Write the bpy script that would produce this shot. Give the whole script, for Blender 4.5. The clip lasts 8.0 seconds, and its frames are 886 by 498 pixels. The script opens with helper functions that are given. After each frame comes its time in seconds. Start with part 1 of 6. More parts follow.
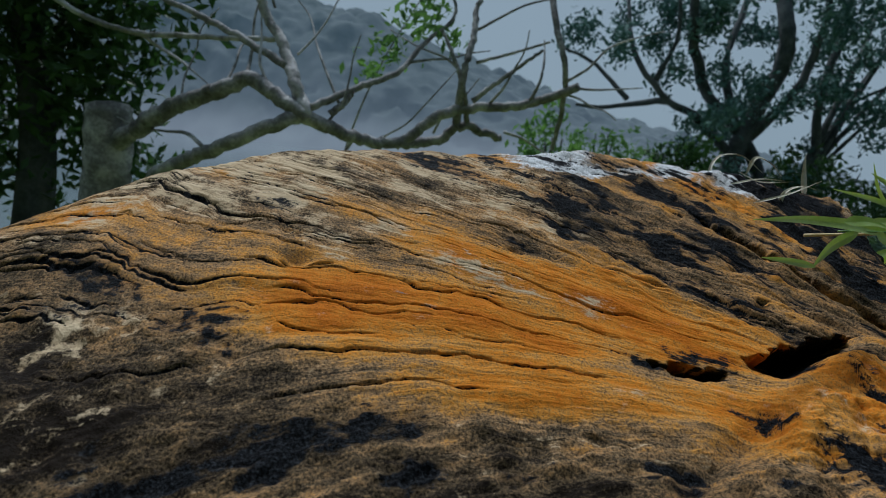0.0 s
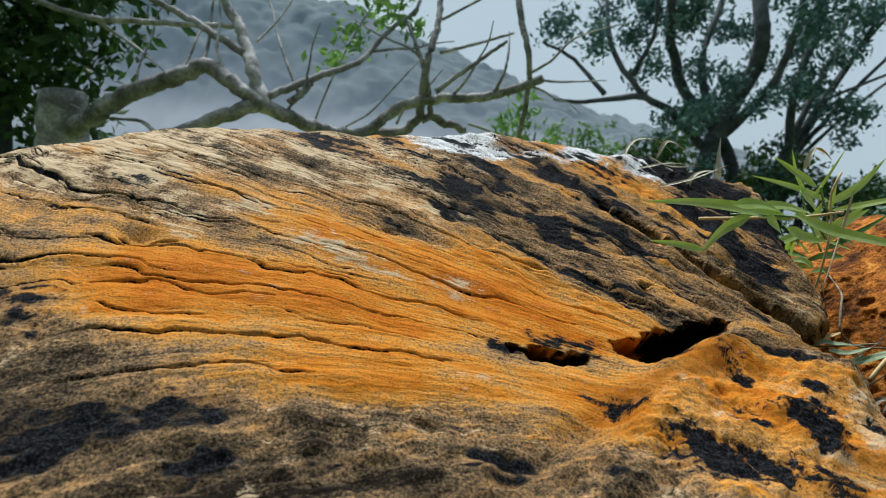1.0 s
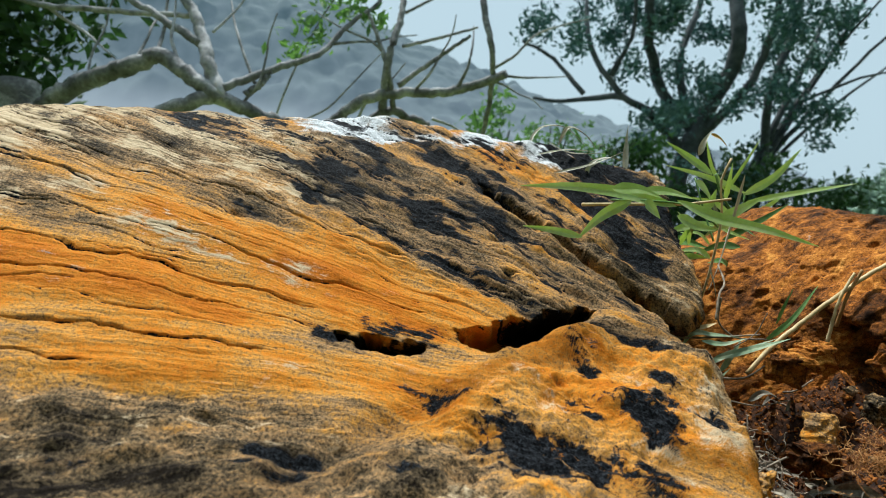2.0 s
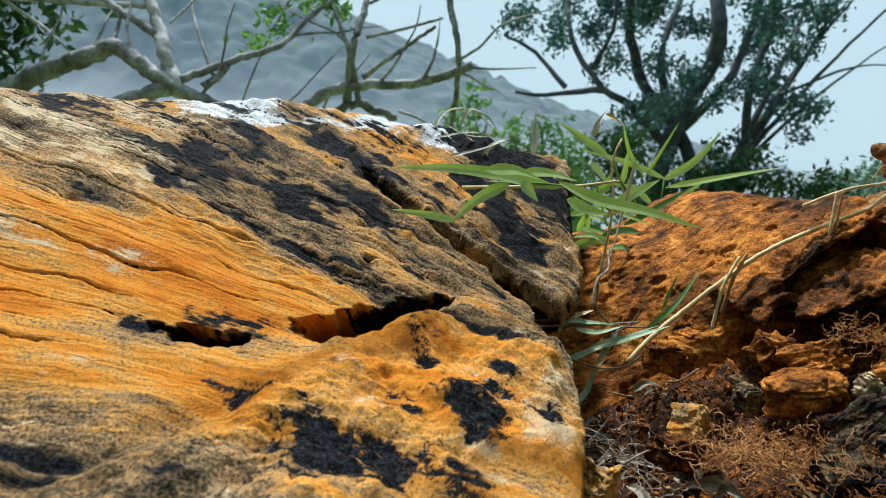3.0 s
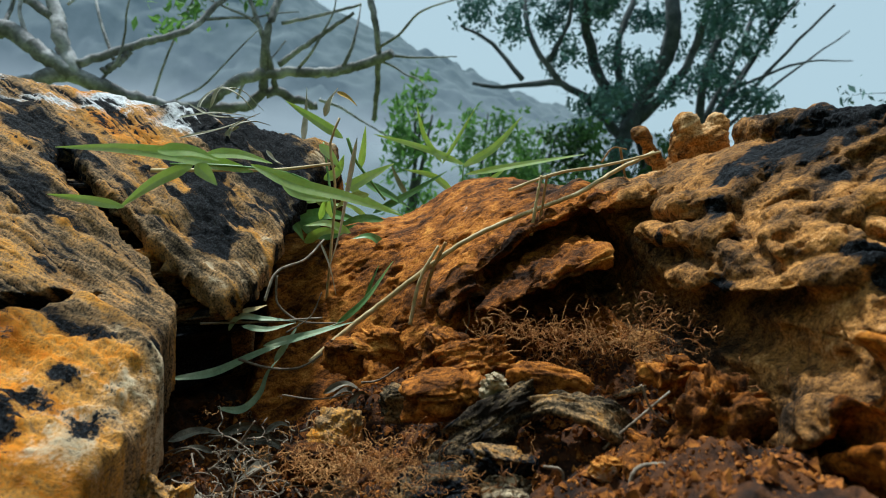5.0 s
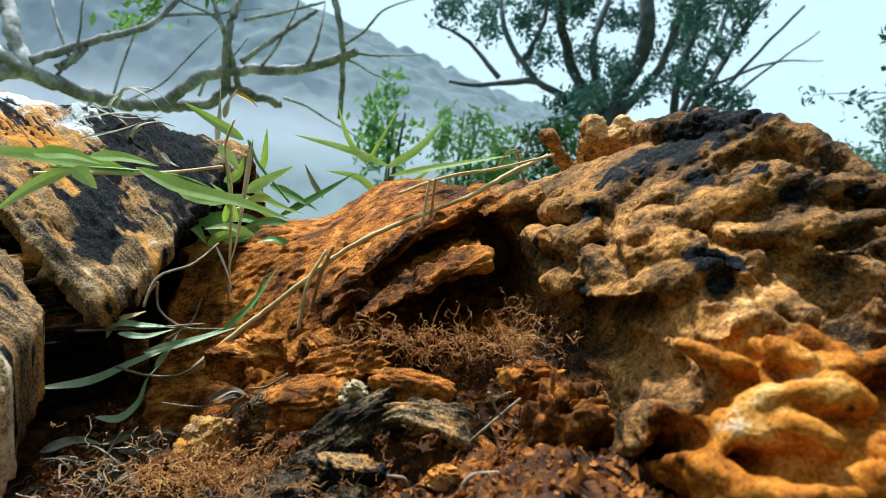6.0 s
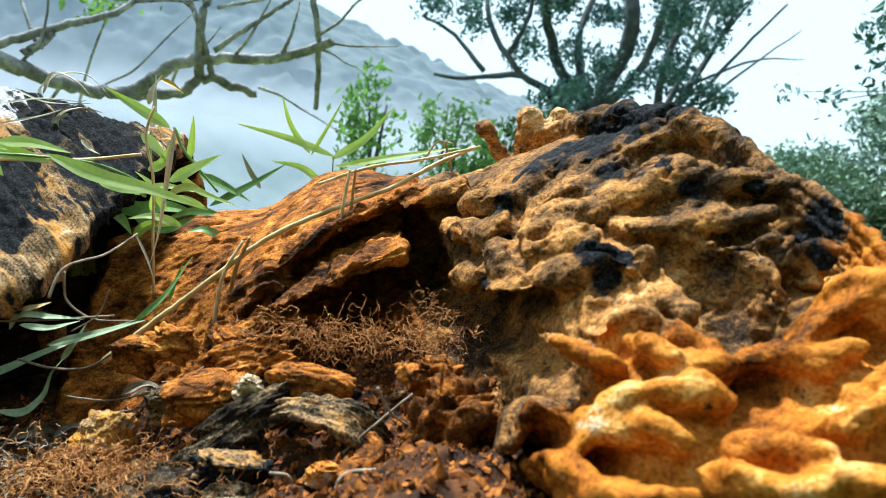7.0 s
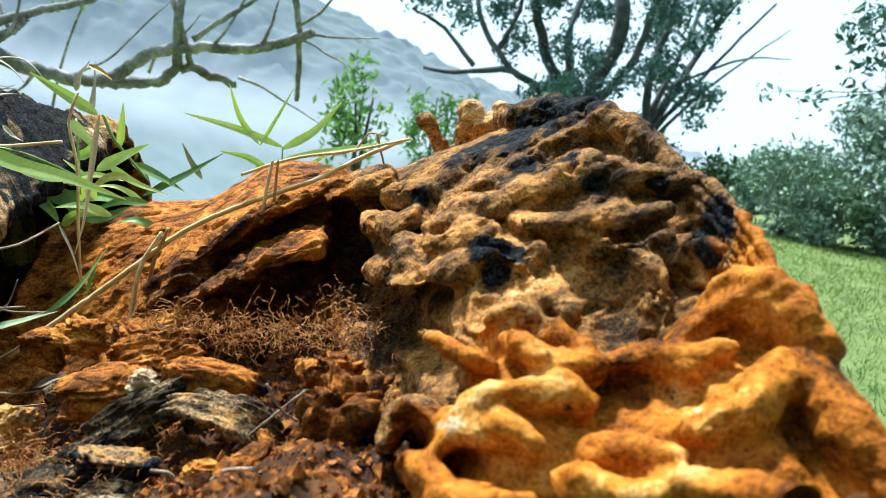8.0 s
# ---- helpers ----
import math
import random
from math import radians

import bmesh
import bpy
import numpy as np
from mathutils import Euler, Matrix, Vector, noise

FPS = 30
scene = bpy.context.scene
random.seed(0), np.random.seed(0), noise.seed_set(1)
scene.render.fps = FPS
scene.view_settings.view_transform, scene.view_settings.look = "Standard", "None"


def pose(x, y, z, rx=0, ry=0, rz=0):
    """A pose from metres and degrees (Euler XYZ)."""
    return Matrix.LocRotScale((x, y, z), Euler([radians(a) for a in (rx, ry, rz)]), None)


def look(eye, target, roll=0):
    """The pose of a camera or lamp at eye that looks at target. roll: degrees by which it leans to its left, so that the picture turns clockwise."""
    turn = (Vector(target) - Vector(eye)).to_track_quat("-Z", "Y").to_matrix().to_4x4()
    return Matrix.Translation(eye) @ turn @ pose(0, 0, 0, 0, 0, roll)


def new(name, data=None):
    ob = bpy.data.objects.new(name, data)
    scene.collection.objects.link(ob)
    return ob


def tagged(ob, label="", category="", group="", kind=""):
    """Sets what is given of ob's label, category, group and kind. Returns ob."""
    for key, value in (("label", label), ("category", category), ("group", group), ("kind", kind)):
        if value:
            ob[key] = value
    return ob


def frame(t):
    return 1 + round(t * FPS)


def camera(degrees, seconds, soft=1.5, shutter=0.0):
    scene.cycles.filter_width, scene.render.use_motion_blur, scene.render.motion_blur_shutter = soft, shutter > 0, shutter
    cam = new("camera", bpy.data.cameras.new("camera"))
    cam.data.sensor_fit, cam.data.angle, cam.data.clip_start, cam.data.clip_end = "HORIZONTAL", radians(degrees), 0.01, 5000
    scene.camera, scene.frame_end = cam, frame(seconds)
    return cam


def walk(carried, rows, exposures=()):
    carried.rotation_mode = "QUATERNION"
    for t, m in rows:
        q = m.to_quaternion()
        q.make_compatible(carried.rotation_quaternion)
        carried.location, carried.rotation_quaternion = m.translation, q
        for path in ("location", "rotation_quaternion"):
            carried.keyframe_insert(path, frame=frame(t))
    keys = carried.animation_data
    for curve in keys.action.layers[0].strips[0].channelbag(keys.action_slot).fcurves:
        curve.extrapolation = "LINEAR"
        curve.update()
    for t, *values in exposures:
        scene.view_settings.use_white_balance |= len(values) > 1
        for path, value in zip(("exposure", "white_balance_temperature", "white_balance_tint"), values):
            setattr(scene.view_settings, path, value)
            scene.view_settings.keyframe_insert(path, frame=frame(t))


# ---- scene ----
cam = camera(71.2, 8.0, soft=1.0)
METRES, EYE, TILT, LEAN, TURN = 0.75, 0.62, -9.0, -6.0, 0.0
ROWS = [
    (0.0, 0.0, 0.0, 0.0, 0.0, -0.0, -0.0),
    (0.5, 0.0665, 0.0166, -0.006, -0.7, -0.4, -0.08),
    (1.0, 0.1323, 0.0303, -0.0164, -1.56, -0.49, -0.22),
    (1.5, 0.2106, 0.048, -0.0261, -2.26, -0.53, -0.59),
    (3.0, 0.4257, 0.0986, -0.0436, -4.0, -1.0, -0.17),
    (3.5, 0.5179, 0.1098, -0.0468, -4.16, -1.46, -0.12),
    (4.0, 0.5984, 0.1251, -0.0475, -5.26, -1.44, 0.31),
    (4.5, 0.6764, 0.1325, -0.0491, -5.92, -1.65, -0.18),
    (5.0, 0.7462, 0.1336, -0.048, -6.68, -1.68, -0.07),
    (6.5, 0.8802, 0.1244, -0.0411, -9.15, -2.1, -0.16),
    (7.0, 0.9138, 0.1268, -0.0425, -9.68, -2.5, -0.54),
    (7.5, 0.9481, 0.1261, -0.0413, -10.16, -2.71, -0.92),
    (8.0, 0.9821, 0.1257, -0.0421, -10.54, -3.01, -1.29),
]
walk(cam, [(t, pose(0, 0, EYE, TILT, LEAN, TURN) @ pose(METRES * x, METRES * y, METRES * z, 90 + pitch, roll, yaw)) for t, x, y, z, yaw, pitch, roll in ROWS],
     exposures=[(0.0, -0.82, 5450, 9), (0.3, -0.52, 5600, 9), (0.7, -0.22, 5800, 9), (1.2, 0.16, 5950, 9), (1.7, 0.25, 5850, 5), (3.0, 0.40, 5700, 3), (3.6, 0.56, 5650, 2), (4.2, 0.46, 5600, 2), (5.2, 0.1, 5600, 1), (6.3, 1.0, 5600, 2), (8.0, 1.2, 5650, 3)])
cam.data.dof.use_dof, cam.data.dof.focus_distance, cam.data.dof.aperture_fstop = True, 0.55, 11.0

# ---- world, sun, exposure ----
world = bpy.data.worlds.new("overcast_sky")
scene.world = world
world.use_nodes = True
wn, wl = world.node_tree.nodes, world.node_tree.links
sky = wn.new("ShaderNodeTexSky")
sky.sky_type, sky.sun_disc = "NISHITA", False
sky.sun_elevation, sky.sun_rotation = radians(62), radians(-26)
sky.air_density, sky.dust_density, sky.ozone_density = 1.0, 4.0, 1.0
cloud = wn.new("ShaderNodeMixRGB")
cloud.inputs[0].default_value = 0.9
cloud.inputs[2].default_value = (8.3, 9.8, 10.2, 1)
wl.new(sky.outputs[0], cloud.inputs[1])
wl.new(cloud.outputs[0], wn["Background"].inputs[0])
wn["Background"].inputs[1].default_value = 0.062
sun = new("sun", bpy.data.lights.new("sun", "SUN"))
sun.data.energy, sun.data.angle, sun.data.color = 5.0, radians(5), (1, 0.94, 0.84)
sun.matrix_world = look((-0.30, 0.62, 1.3), (0, 0, 0))
# ---- shape of the log ----
def hash2(ix, iy, seed):
    h = (ix.astype(np.int64) * 374761393 + iy.astype(np.int64) * 668265263 + seed * 974711) & 0x7FFFFFFF
    h = ((h ^ (h >> 13)) * 1274126177) & 0x7FFFFFFF
    return ((h ^ (h >> 16)) & 0xFFFF) / 65535.0


def vnoise(x, y, seed=0):
    """Smooth value noise, -1 to 1."""
    ix, iy = np.floor(x), np.floor(y)
    fx, fy = x - ix, y - iy
    fx, fy = fx * fx * fx * (fx * (fx * 6 - 15) + 10), fy * fy * fy * (fy * (fy * 6 - 15) + 10)
    a, b = hash2(ix, iy, seed), hash2(ix + 1, iy, seed)
    c, d = hash2(ix, iy + 1, seed), hash2(ix + 1, iy + 1, seed)
    return 2 * ((a + (b - a) * fx) * (1 - fy) + (c + (d - c) * fx) * fy) - 1


def fbm(x, y, octaves=4, seed=0):
    total, amp, norm = 0.0, 1.0, 0.0
    for k in range(octaves):
        total = total + amp * vnoise(x * 2 ** k + 17.3 * k, y * 2 ** k - 9.1 * k, seed + 31 * k)
        norm += amp
        amp *= 0.5
    return total / norm


def vnoise3(x, y, z, seed=0):
    iz = np.floor(z)
    f = z - iz
    f = f * f * f * (f * (f * 6 - 15) + 10)
    return vnoise(x + 19.7 * iz, y + 7.3 * iz, seed) * (1 - f) + vnoise(x + 19.7 * (iz + 1), y + 7.3 * (iz + 1), seed) * f


def fbm3(x, y, z, octaves=4, seed=0):
    total, amp, norm = 0.0, 1.0, 0.0
    for k in range(octaves):
        total = total + amp * vnoise3(x * 2 ** k + 17.3 * k, y * 2 ** k - 9.1 * k, z * 2 ** k + 4.7 * k, seed + 31 * k)
        norm += amp
        amp *= 0.5
    return total / norm


def smooth(a, b, v):
    t = np.clip((v - a) / (b - a), 0, 1)
    return t * t * (3 - 2 * t)


def hermite(nodes, vals, q):
    """Cubic through values at nodes; vals may hold one row of values for each node."""
    nodes, vals = np.asarray(nodes, float), np.asarray(vals, float)
    slope = np.gradient(vals, nodes, axis=0)
    q = np.clip(q, nodes[0], nodes[-1])
    i = np.clip(np.searchsorted(nodes, q) - 1, 0, len(nodes) - 2)
    h = nodes[i + 1] - nodes[i]
    t = (q - nodes[i]) / h
    if vals.ndim == 1:
        p0, p1, m0, m1 = vals[i], vals[i + 1], slope[i], slope[i + 1]
    else:
        k = np.arange(q.size)
        p0, p1, m0, m1 = vals[i, k], vals[i + 1, k], slope[i, k], slope[i + 1, k]
    return (2 * t ** 3 - 3 * t ** 2 + 1) * p0 + (t ** 3 - 2 * t ** 2 + t) * h * m0 + (3 * t ** 2 - 2 * t ** 3) * p1 + (t ** 3 - t ** 2) * h * m1


def loft(xs, ys, sections, x, y):
    """Height at (x, y) of a skin over sections that stand at xs."""
    rows = np.array([hermite(ys, s, y) for s in sections])
    return hermite(xs, rows, x)


def along(points, x, y):
    """Distance from a polyline, how far along it (0 to 1), and the side (plus: left of its way)."""
    best, where, side = np.full(x.shape, 9.0), np.zeros(x.shape), np.zeros(x.shape)
    n = len(points) - 1
    for k in range(n):
        (ax, ay), (bx, by) = points[k][:2], points[k + 1][:2]
        dx, dy = bx - ax, by - ay
        t = np.clip(((x - ax) * dx + (y - ay) * dy) / (dx * dx + dy * dy), 0, 1)
        d = np.hypot(x - ax - t * dx, y - ay - t * dy)
        near = d < best
        best = np.where(near, d, best)
        where = np.where(near, (k + t) / n, where)
        side = np.where(near, np.sign(dx * (y - ay) - dy * (x - ax)), side)
    return best, where, side


TRUNK_X = (-1.4, -0.65, -0.42, -0.3, -0.2, -0.1, 0.0, 0.1, 0.2, 0.3, 0.4, 0.52)
TRUNK_Y = (0.1, 0.2, 0.3, 0.4, 0.5, 0.6, 0.7, 0.8)
TRUNK_Z = ((.14, .22, .28, .31, .32, .32, .31, .30), (.22, .30, .355, .40, .43, .45, .45, .44), (.26, .34, .39, .435, .485, .525, .54, .54), (.28, .36, .415, .46, .515, .558, .575, .58),
           (.30, .375, .43, .48, .53, .572, .60, .61), (.31, .38, .435, .483, .53, .575, .608, .62), (.31, .38, .432, .474, .522, .563, .602, .625),
           (.31, .38, .425, .462, .506, .553, .597, .628), (.32, .38, .425, .455, .492, .54, .588, .637), (.33, .385, .42, .448, .485, .538, .585, .633),
           (.34, .395, .425, .448, .483, .528, .577, .626), (.34, .395, .42, .44, .475, .522, .565, .608))
CREST_X = (-1.4, -0.65, -0.39, -0.25, -0.06, 0.16, 0.34, 0.52)
CREST_Y = (0.38, 0.42, 0.53, 0.63, 0.73, 0.80, 0.81, 0.79)

def trunk_base(x, y):
    z = loft(TRUNK_X, TRUNK_Y, TRUNK_Z, x, np.clip(y, 0.1, 0.8))
    back = np.maximum(0, y - hermite(CREST_X, CREST_Y, x))
    z = z - 9 * back ** 2
    return z - 4 * np.maximum(0, 0.2 - y) ** 2


BLOCK_X = (0.50, 0.55, 0.62, 0.68, 0.74, 0.772, 0.80, 0.86, 0.92, 0.98, 1.04)
BLOCK_Y = (0.2, 0.25, 0.3, 0.4, 0.5, 0.6, 0.7, 0.8, 0.9)
BLOCK_Z = ((.30, .30, .31, .32, .34, .40, .49, .51, .50), (.30, .30, .31, .32, .35, .42, .52, .53, .515), (.30, .31, .32, .34, .36, .50, .54, .545, .53),
           (.32, .33, .34, .37, .41, .55, .585, .59, .585), (.36, .38, .40, .44, .50, .585, .607, .60, .56),
           (.36, .38, .40, .46, .53, .60, .612, .59, .54), (.47, .50, .535, .57, .60, .622, .615, .58, .52), (.52, .555, .578, .625, .660, .662, .63, .57, .48),
           (.54, .585, .612, .655, .678, .683, .64, .56, .46), (.53, .56, .59, .635, .665, .675, .63, .54, .42), (.40, .43, .46, .47, .46, .42, .38, .3, .2))
SOIL_X = (0.20, 0.45, 0.55, 0.62, 0.70, 0.76, 0.85, 1.0)
SOIL_Z = (0.33, 0.385, 0.398, 0.44, 0.475, 0.50, 0.52, 0.5)


def psi(x, y):
    """Runs across the grain: one value along each fibre of the trunk."""
    x, y = np.clip(x, -0.27, 0.5), np.clip(y, 0.25, 0.9)
    return y + x * (-1.293 + y * (3.22 - 1.248 * y) + x * (-0.238 + y * (0.952 - 0.621 * y) + 1.839 * x))


# plan of the trunk's broken end: the flap's far corner, its torn edge and tip, the split, and the rim of the swollen knob
RIM = ((0.20, 1.1), (0.56, 1.1), (0.525, 0.79), (0.502, 0.70), (0.494, 0.63), (0.492, 0.595), (0.482, 0.554), (0.460, 0.553), (0.432, 0.573), (0.404, 0.598),
       (0.377, 0.624), (0.345, 0.643), (0.323, 0.666), (0.299, 0.693), (0.276, 0.72), (0.296, 0.668), (0.330, 0.636), (0.362, 0.610), (0.386, 0.589),
       (0.408, 0.568), (0.426, 0.552), (0.440, 0.528), (0.442, 0.505), (0.444, 0.485), (0.452, 0.468), (0.456, 0.445), (0.452, 0.413), (0.444, 0.386),
       (0.434, 0.355), (0.42, 0.30), (0.40, 0.0), (-1.7, 0.0), (-1.7, 1.1))
HOLE = ((0.178, 0.460), (0.195, 0.463), (0.211, 0.462), (0.238, 0.464), (0.236, 0.457), (0.211, 0.453), (0.193, 0.454))
HOLLOW = ((0.262, 0.484), (0.285, 0.494), (0.306, 0.513), (0.325, 0.517), (0.347, 0.525), (0.388, 0.533), (0.37, 0.515), (0.343, 0.494), (0.322, 0.475), (0.301, 0.466), (0.283, 0.466), (0.268, 0.475))
FLAP_SIDE = ((0.276, 1.0), (0.276, 0.72), (0.31, 0.665), (0.36, 0.620), (0.410, 0.580), (0.445, 0.550), (0.50, 0.50))


def polygon(points, x, y):
    """Signed distance from an outline (minus inside), and the way in from the nearest edge."""
    best, wx, wy = np.full(x.shape, 9.0), np.zeros(x.shape), np.zeros(x.shape)
    inside = np.zeros(x.shape, bool)
    n = len(points)
    for k in range(n):
        (ax, ay), (bx, by) = points[k], points[(k + 1) % n]
        dx, dy = bx - ax, by - ay
        t = np.clip(((x - ax) * dx + (y - ay) * dy) / (dx * dx + dy * dy), 0, 1)
        ox, oy = ax + t * dx - x, ay + t * dy - y
        d = np.hypot(ox, oy)
        near = d < best
        best, wx, wy = np.where(near, d, best), np.where(near, ox, wx), np.where(near, oy, wy)
        cross = ((ay > y) != (by > y)) & (x < (bx - ax) * (y - ay) / (by - ay + 1e-12) + ax)
        inside ^= cross
    return np.where(inside, -best, best), wx / (best + 1e-9), wy / (best + 1e-9)
# ---- end of the shape ----

# ---- materials ----
def material(name):
    m = bpy.data.materials.new(name)
    m.use_nodes = True
    return m, m.node_tree.nodes, m.node_tree.links, m.node_tree.nodes["Principled BSDF"]


def node(ns, ls, kind, ins=(), **props):
    """A node with its settings; ins: socket and either a value or another node's output."""
    n = ns.new(kind)
    for k, v in props.items():
        setattr(n, k, v)
    for sock, v in ins:
        if isinstance(v, bpy.types.NodeSocket):
            ls.new(v, n.inputs[sock])
        else:
            n.inputs[sock].default_value = v
    return n


def ramp(ns, ls, fac, stops):
    r = ns.new("ShaderNodeValToRGB")
    while len(r.color_ramp.elements) < len(stops):
        r.color_ramp.elements.new(0.5)
    for e, (p, c) in zip(r.color_ramp.elements, stops):
        e.position, e.color = p, (*c, 1) if len(c) == 3 else c
    ls.new(fac, r.inputs[0])
    return r.outputs[0]


def mix(ns, ls, fac, a, b, blend="MIX"):
    n = ns.new("ShaderNodeMixRGB")
    n.blend_type = blend
    for s, v in ((0, fac), (1, a), (2, b)):
        if isinstance(v, bpy.types.NodeSocket):
            ls.new(v, n.inputs[s])
        else:
            n.inputs[s].default_value = v if s == 0 else (*v, 1)
    return n.outputs[0]


def plain(name, colours, scale=20, rough=0.7, bump=0.3, dist=0.002, stretch=(1, 1, 1), spec=0.3):
    """Mottled surface: a noise in object space between the colours, with relief."""
    m, ns, ls, bsdf = material(name)
    co = ns.new("ShaderNodeTexCoord").outputs["Object"]
    mp = node(ns, ls, "ShaderNodeMapping", [(0, co), (3, stretch)]).outputs[0]
    big = node(ns, ls, "ShaderNodeTexNoise", [("Vector", mp), ("Scale", scale), ("Detail", 6), ("Roughness", 0.6)]).outputs[0]
    fine = node(ns, ls, "ShaderNodeTexNoise", [("Vector", mp), ("Scale", scale * 7), ("Detail", 5), ("Roughness", 0.65)]).outputs[0]
    rnd = ns.new("ShaderNodeObjectInfo").outputs["Random"]
    s = node(ns, ls, "ShaderNodeMath", [(0, fine), (1, 0.45), (2, big)], operation="MULTIPLY_ADD").outputs[0]
    s = node(ns, ls, "ShaderNodeMath", [(0, rnd), (1, 0.12), (2, s)], operation="MULTIPLY_ADD").outputs[0]
    n = len(colours)
    col = ramp(ns, ls, s, [(0.5 + 0.45 * k / max(1, n - 1), c) for k, c in enumerate(colours)])
    ls.new(col, bsdf.inputs["Base Color"])
    bsdf.inputs["Roughness"].default_value = rough
    bsdf.inputs["Specular IOR Level"].default_value = spec
    if bump:
        b = node(ns, ls, "ShaderNodeBump", [("Height", s), ("Strength", bump), ("Distance", dist)])
        ls.new(b.outputs[0], bsdf.inputs["Normal"])
    return m


def wood_material(name, tones, blacks, pale, grain=(14, 260), rough=0.72, relief=0.0024, solid=None, speck=1.0, grit=0.85, streaks=0.75, fibre=0.7):
    """Rotten wood. The mesh carries what colours it: tone (dull to orange), char with shade (burnt black, and shade
    painted black), pale (bleached, and highlight flecks), a painted sky sheen, and its grain's two coordinates.
    solid: the grain's stretch in space, for wood whose faces turn all ways."""
    m, ns, ls, bsdf = material(name)
    def attr(a):
        return node(ns, ls, "ShaderNodeAttribute", attribute_name=a).outputs["Fac"]
    def mad(a, k, b):
        return node(ns, ls, "ShaderNodeMath", [(0, a), (1, k), (2, b)], operation="MULTIPLY_ADD").outputs[0]
    co = ns.new("ShaderNodeTexCoord").outputs["Object"]
    if solid:
        streak_map = node(ns, ls, "ShaderNodeMapping", [(0, co), (2, (0, radians(-25), radians(-30))), (3, solid)]).outputs[0]
    else:
        gv = node(ns, ls, "ShaderNodeCombineXYZ", [(0, attr("grain_along")), (1, attr("grain_across"))]).outputs[0]
        streak_map = node(ns, ls, "ShaderNodeMapping", [(0, gv), (3, (grain[0], grain[1], 1))]).outputs[0]
    streak = node(ns, ls, "ShaderNodeTexNoise", [("Vector", streak_map), ("Scale", 1.0), ("Detail", 7), ("Roughness", 0.68), ("Distortion", 0.8)]).outputs[0]
    pit = node(ns, ls, "ShaderNodeTexNoise", [("Vector", co), ("Scale", 520), ("Detail", 3), ("Roughness", 0.7)]).outputs[0]
    blot = node(ns, ls, "ShaderNodeTexNoise", [("Vector", co), ("Scale", 42), ("Detail", 8), ("Roughness", 0.7)]).outputs[0]
    tone = mad(blot, 0.75, attr("tone"))
    tone = mad(streak, fibre, tone)
    tone = mad(pit, 1.05 - fibre, tone)
    tone = node(ns, ls, "ShaderNodeMath", [(0, tone), (1, 1.3), (2, -1.34)], operation="MULTIPLY_ADD").outputs[0]
    n = len(tones)
    col = ramp(ns, ls, tone, [(k / (n - 1), c) for k, c in enumerate(tones)])
    col = mix(ns, ls, streaks * speck, col, ramp(ns, ls, streak, [(0.33, (0.2, 0.15, 0.12)), (0.45, (0.88, 0.85, 0.82)), (0.68, (1.3, 1.28, 1.2))]), "MULTIPLY")
    col = mix(ns, ls, grit * speck, col, ramp(ns, ls, pit, [(0.35, (0.28, 0.2, 0.15)), (0.48, (1, 1, 1)), (0.68, (1.4, 1.38, 1.3))]), "MULTIPLY")
    def mask(a, lo, hi):
        v = mad(blot, 2.0, attr(a))
        v = mad(streak, 1.2, v)
        v = mad(pit, 0.6, v)
        return node(ns, ls, "ShaderNodeMapRange", [(0, v), (1, lo), (2, hi)], interpolation_type="SMOOTHSTEP").outputs[0]
    col = mix(ns, ls, mask("pale", 2.3, 2.7), col, ramp(ns, ls, streak, [(0.3, pale[0]), (0.7, pale[1])]))
    # white-blue colour that imitates the sky's sheen on the top edge
    col = mix(ns, ls, mask("bleach", 2.3, 2.7), col, ramp(ns, ls, pit, [(0.35, (0.42, 0.43, 0.45)), (0.6, (0.80, 0.82, 0.85))]))
    ch = mask("char", 2.34, 2.56)
    col = mix(ns, ls, ch, col, ramp(ns, ls, pit, [(0.36, blacks[0]), (0.52, blacks[1]), (0.7, blacks[2])]))
    ls.new(col, bsdf.inputs["Base Color"])
    r = node(ns, ls, "ShaderNodeMapRange", [(0, ch), (3, rough), (4, rough - 0.1)]).outputs[0]
    ls.new(r, bsdf.inputs["Roughness"])
    ls.new(node(ns, ls, "ShaderNodeMapRange", [(0, ch), (3, 0.06), (4, 0.03)]).outputs[0], bsdf.inputs["Specular IOR Level"])
    h = mad(pit, 0.55, streak)
    h = mad(blot, 1.0, h)
    b = node(ns, ls, "ShaderNodeBump", [("Height", h), ("Strength", 1.0), ("Distance", relief)])
    ls.new(b.outputs[0], bsdf.inputs["Normal"])
    return m


BLACKS = ((0.002, 0.002, 0.0025), (0.009, 0.010, 0.012), (0.042, 0.046, 0.054))
PALE = ((0.33, 0.26, 0.18), (0.74, 0.68, 0.58))
trunk_wood = wood_material("weathered_wood", [(0.014, 0.010, 0.007), (0.095, 0.069, 0.040), (0.30, 0.185, 0.090), (0.54, 0.265, 0.056), (0.58, 0.215, 0.018), (0.47, 0.140, 0.007)], BLACKS, ((0.38, 0.27, 0.15), (0.68, 0.55, 0.37)), speck=1.0, grit=0.6, relief=0.0018, streaks=0.25, fibre=0.4)
inner_wood = wood_material("rotten_heartwood", [(0.005, 0.003, 0.002), (0.032, 0.014, 0.006), (0.14, 0.050, 0.011), (0.39, 0.14, 0.022), (0.58, 0.27, 0.058)], BLACKS, PALE, relief=0.0018, solid=(60, 120, 120), speck=0.9, grit=0.6)
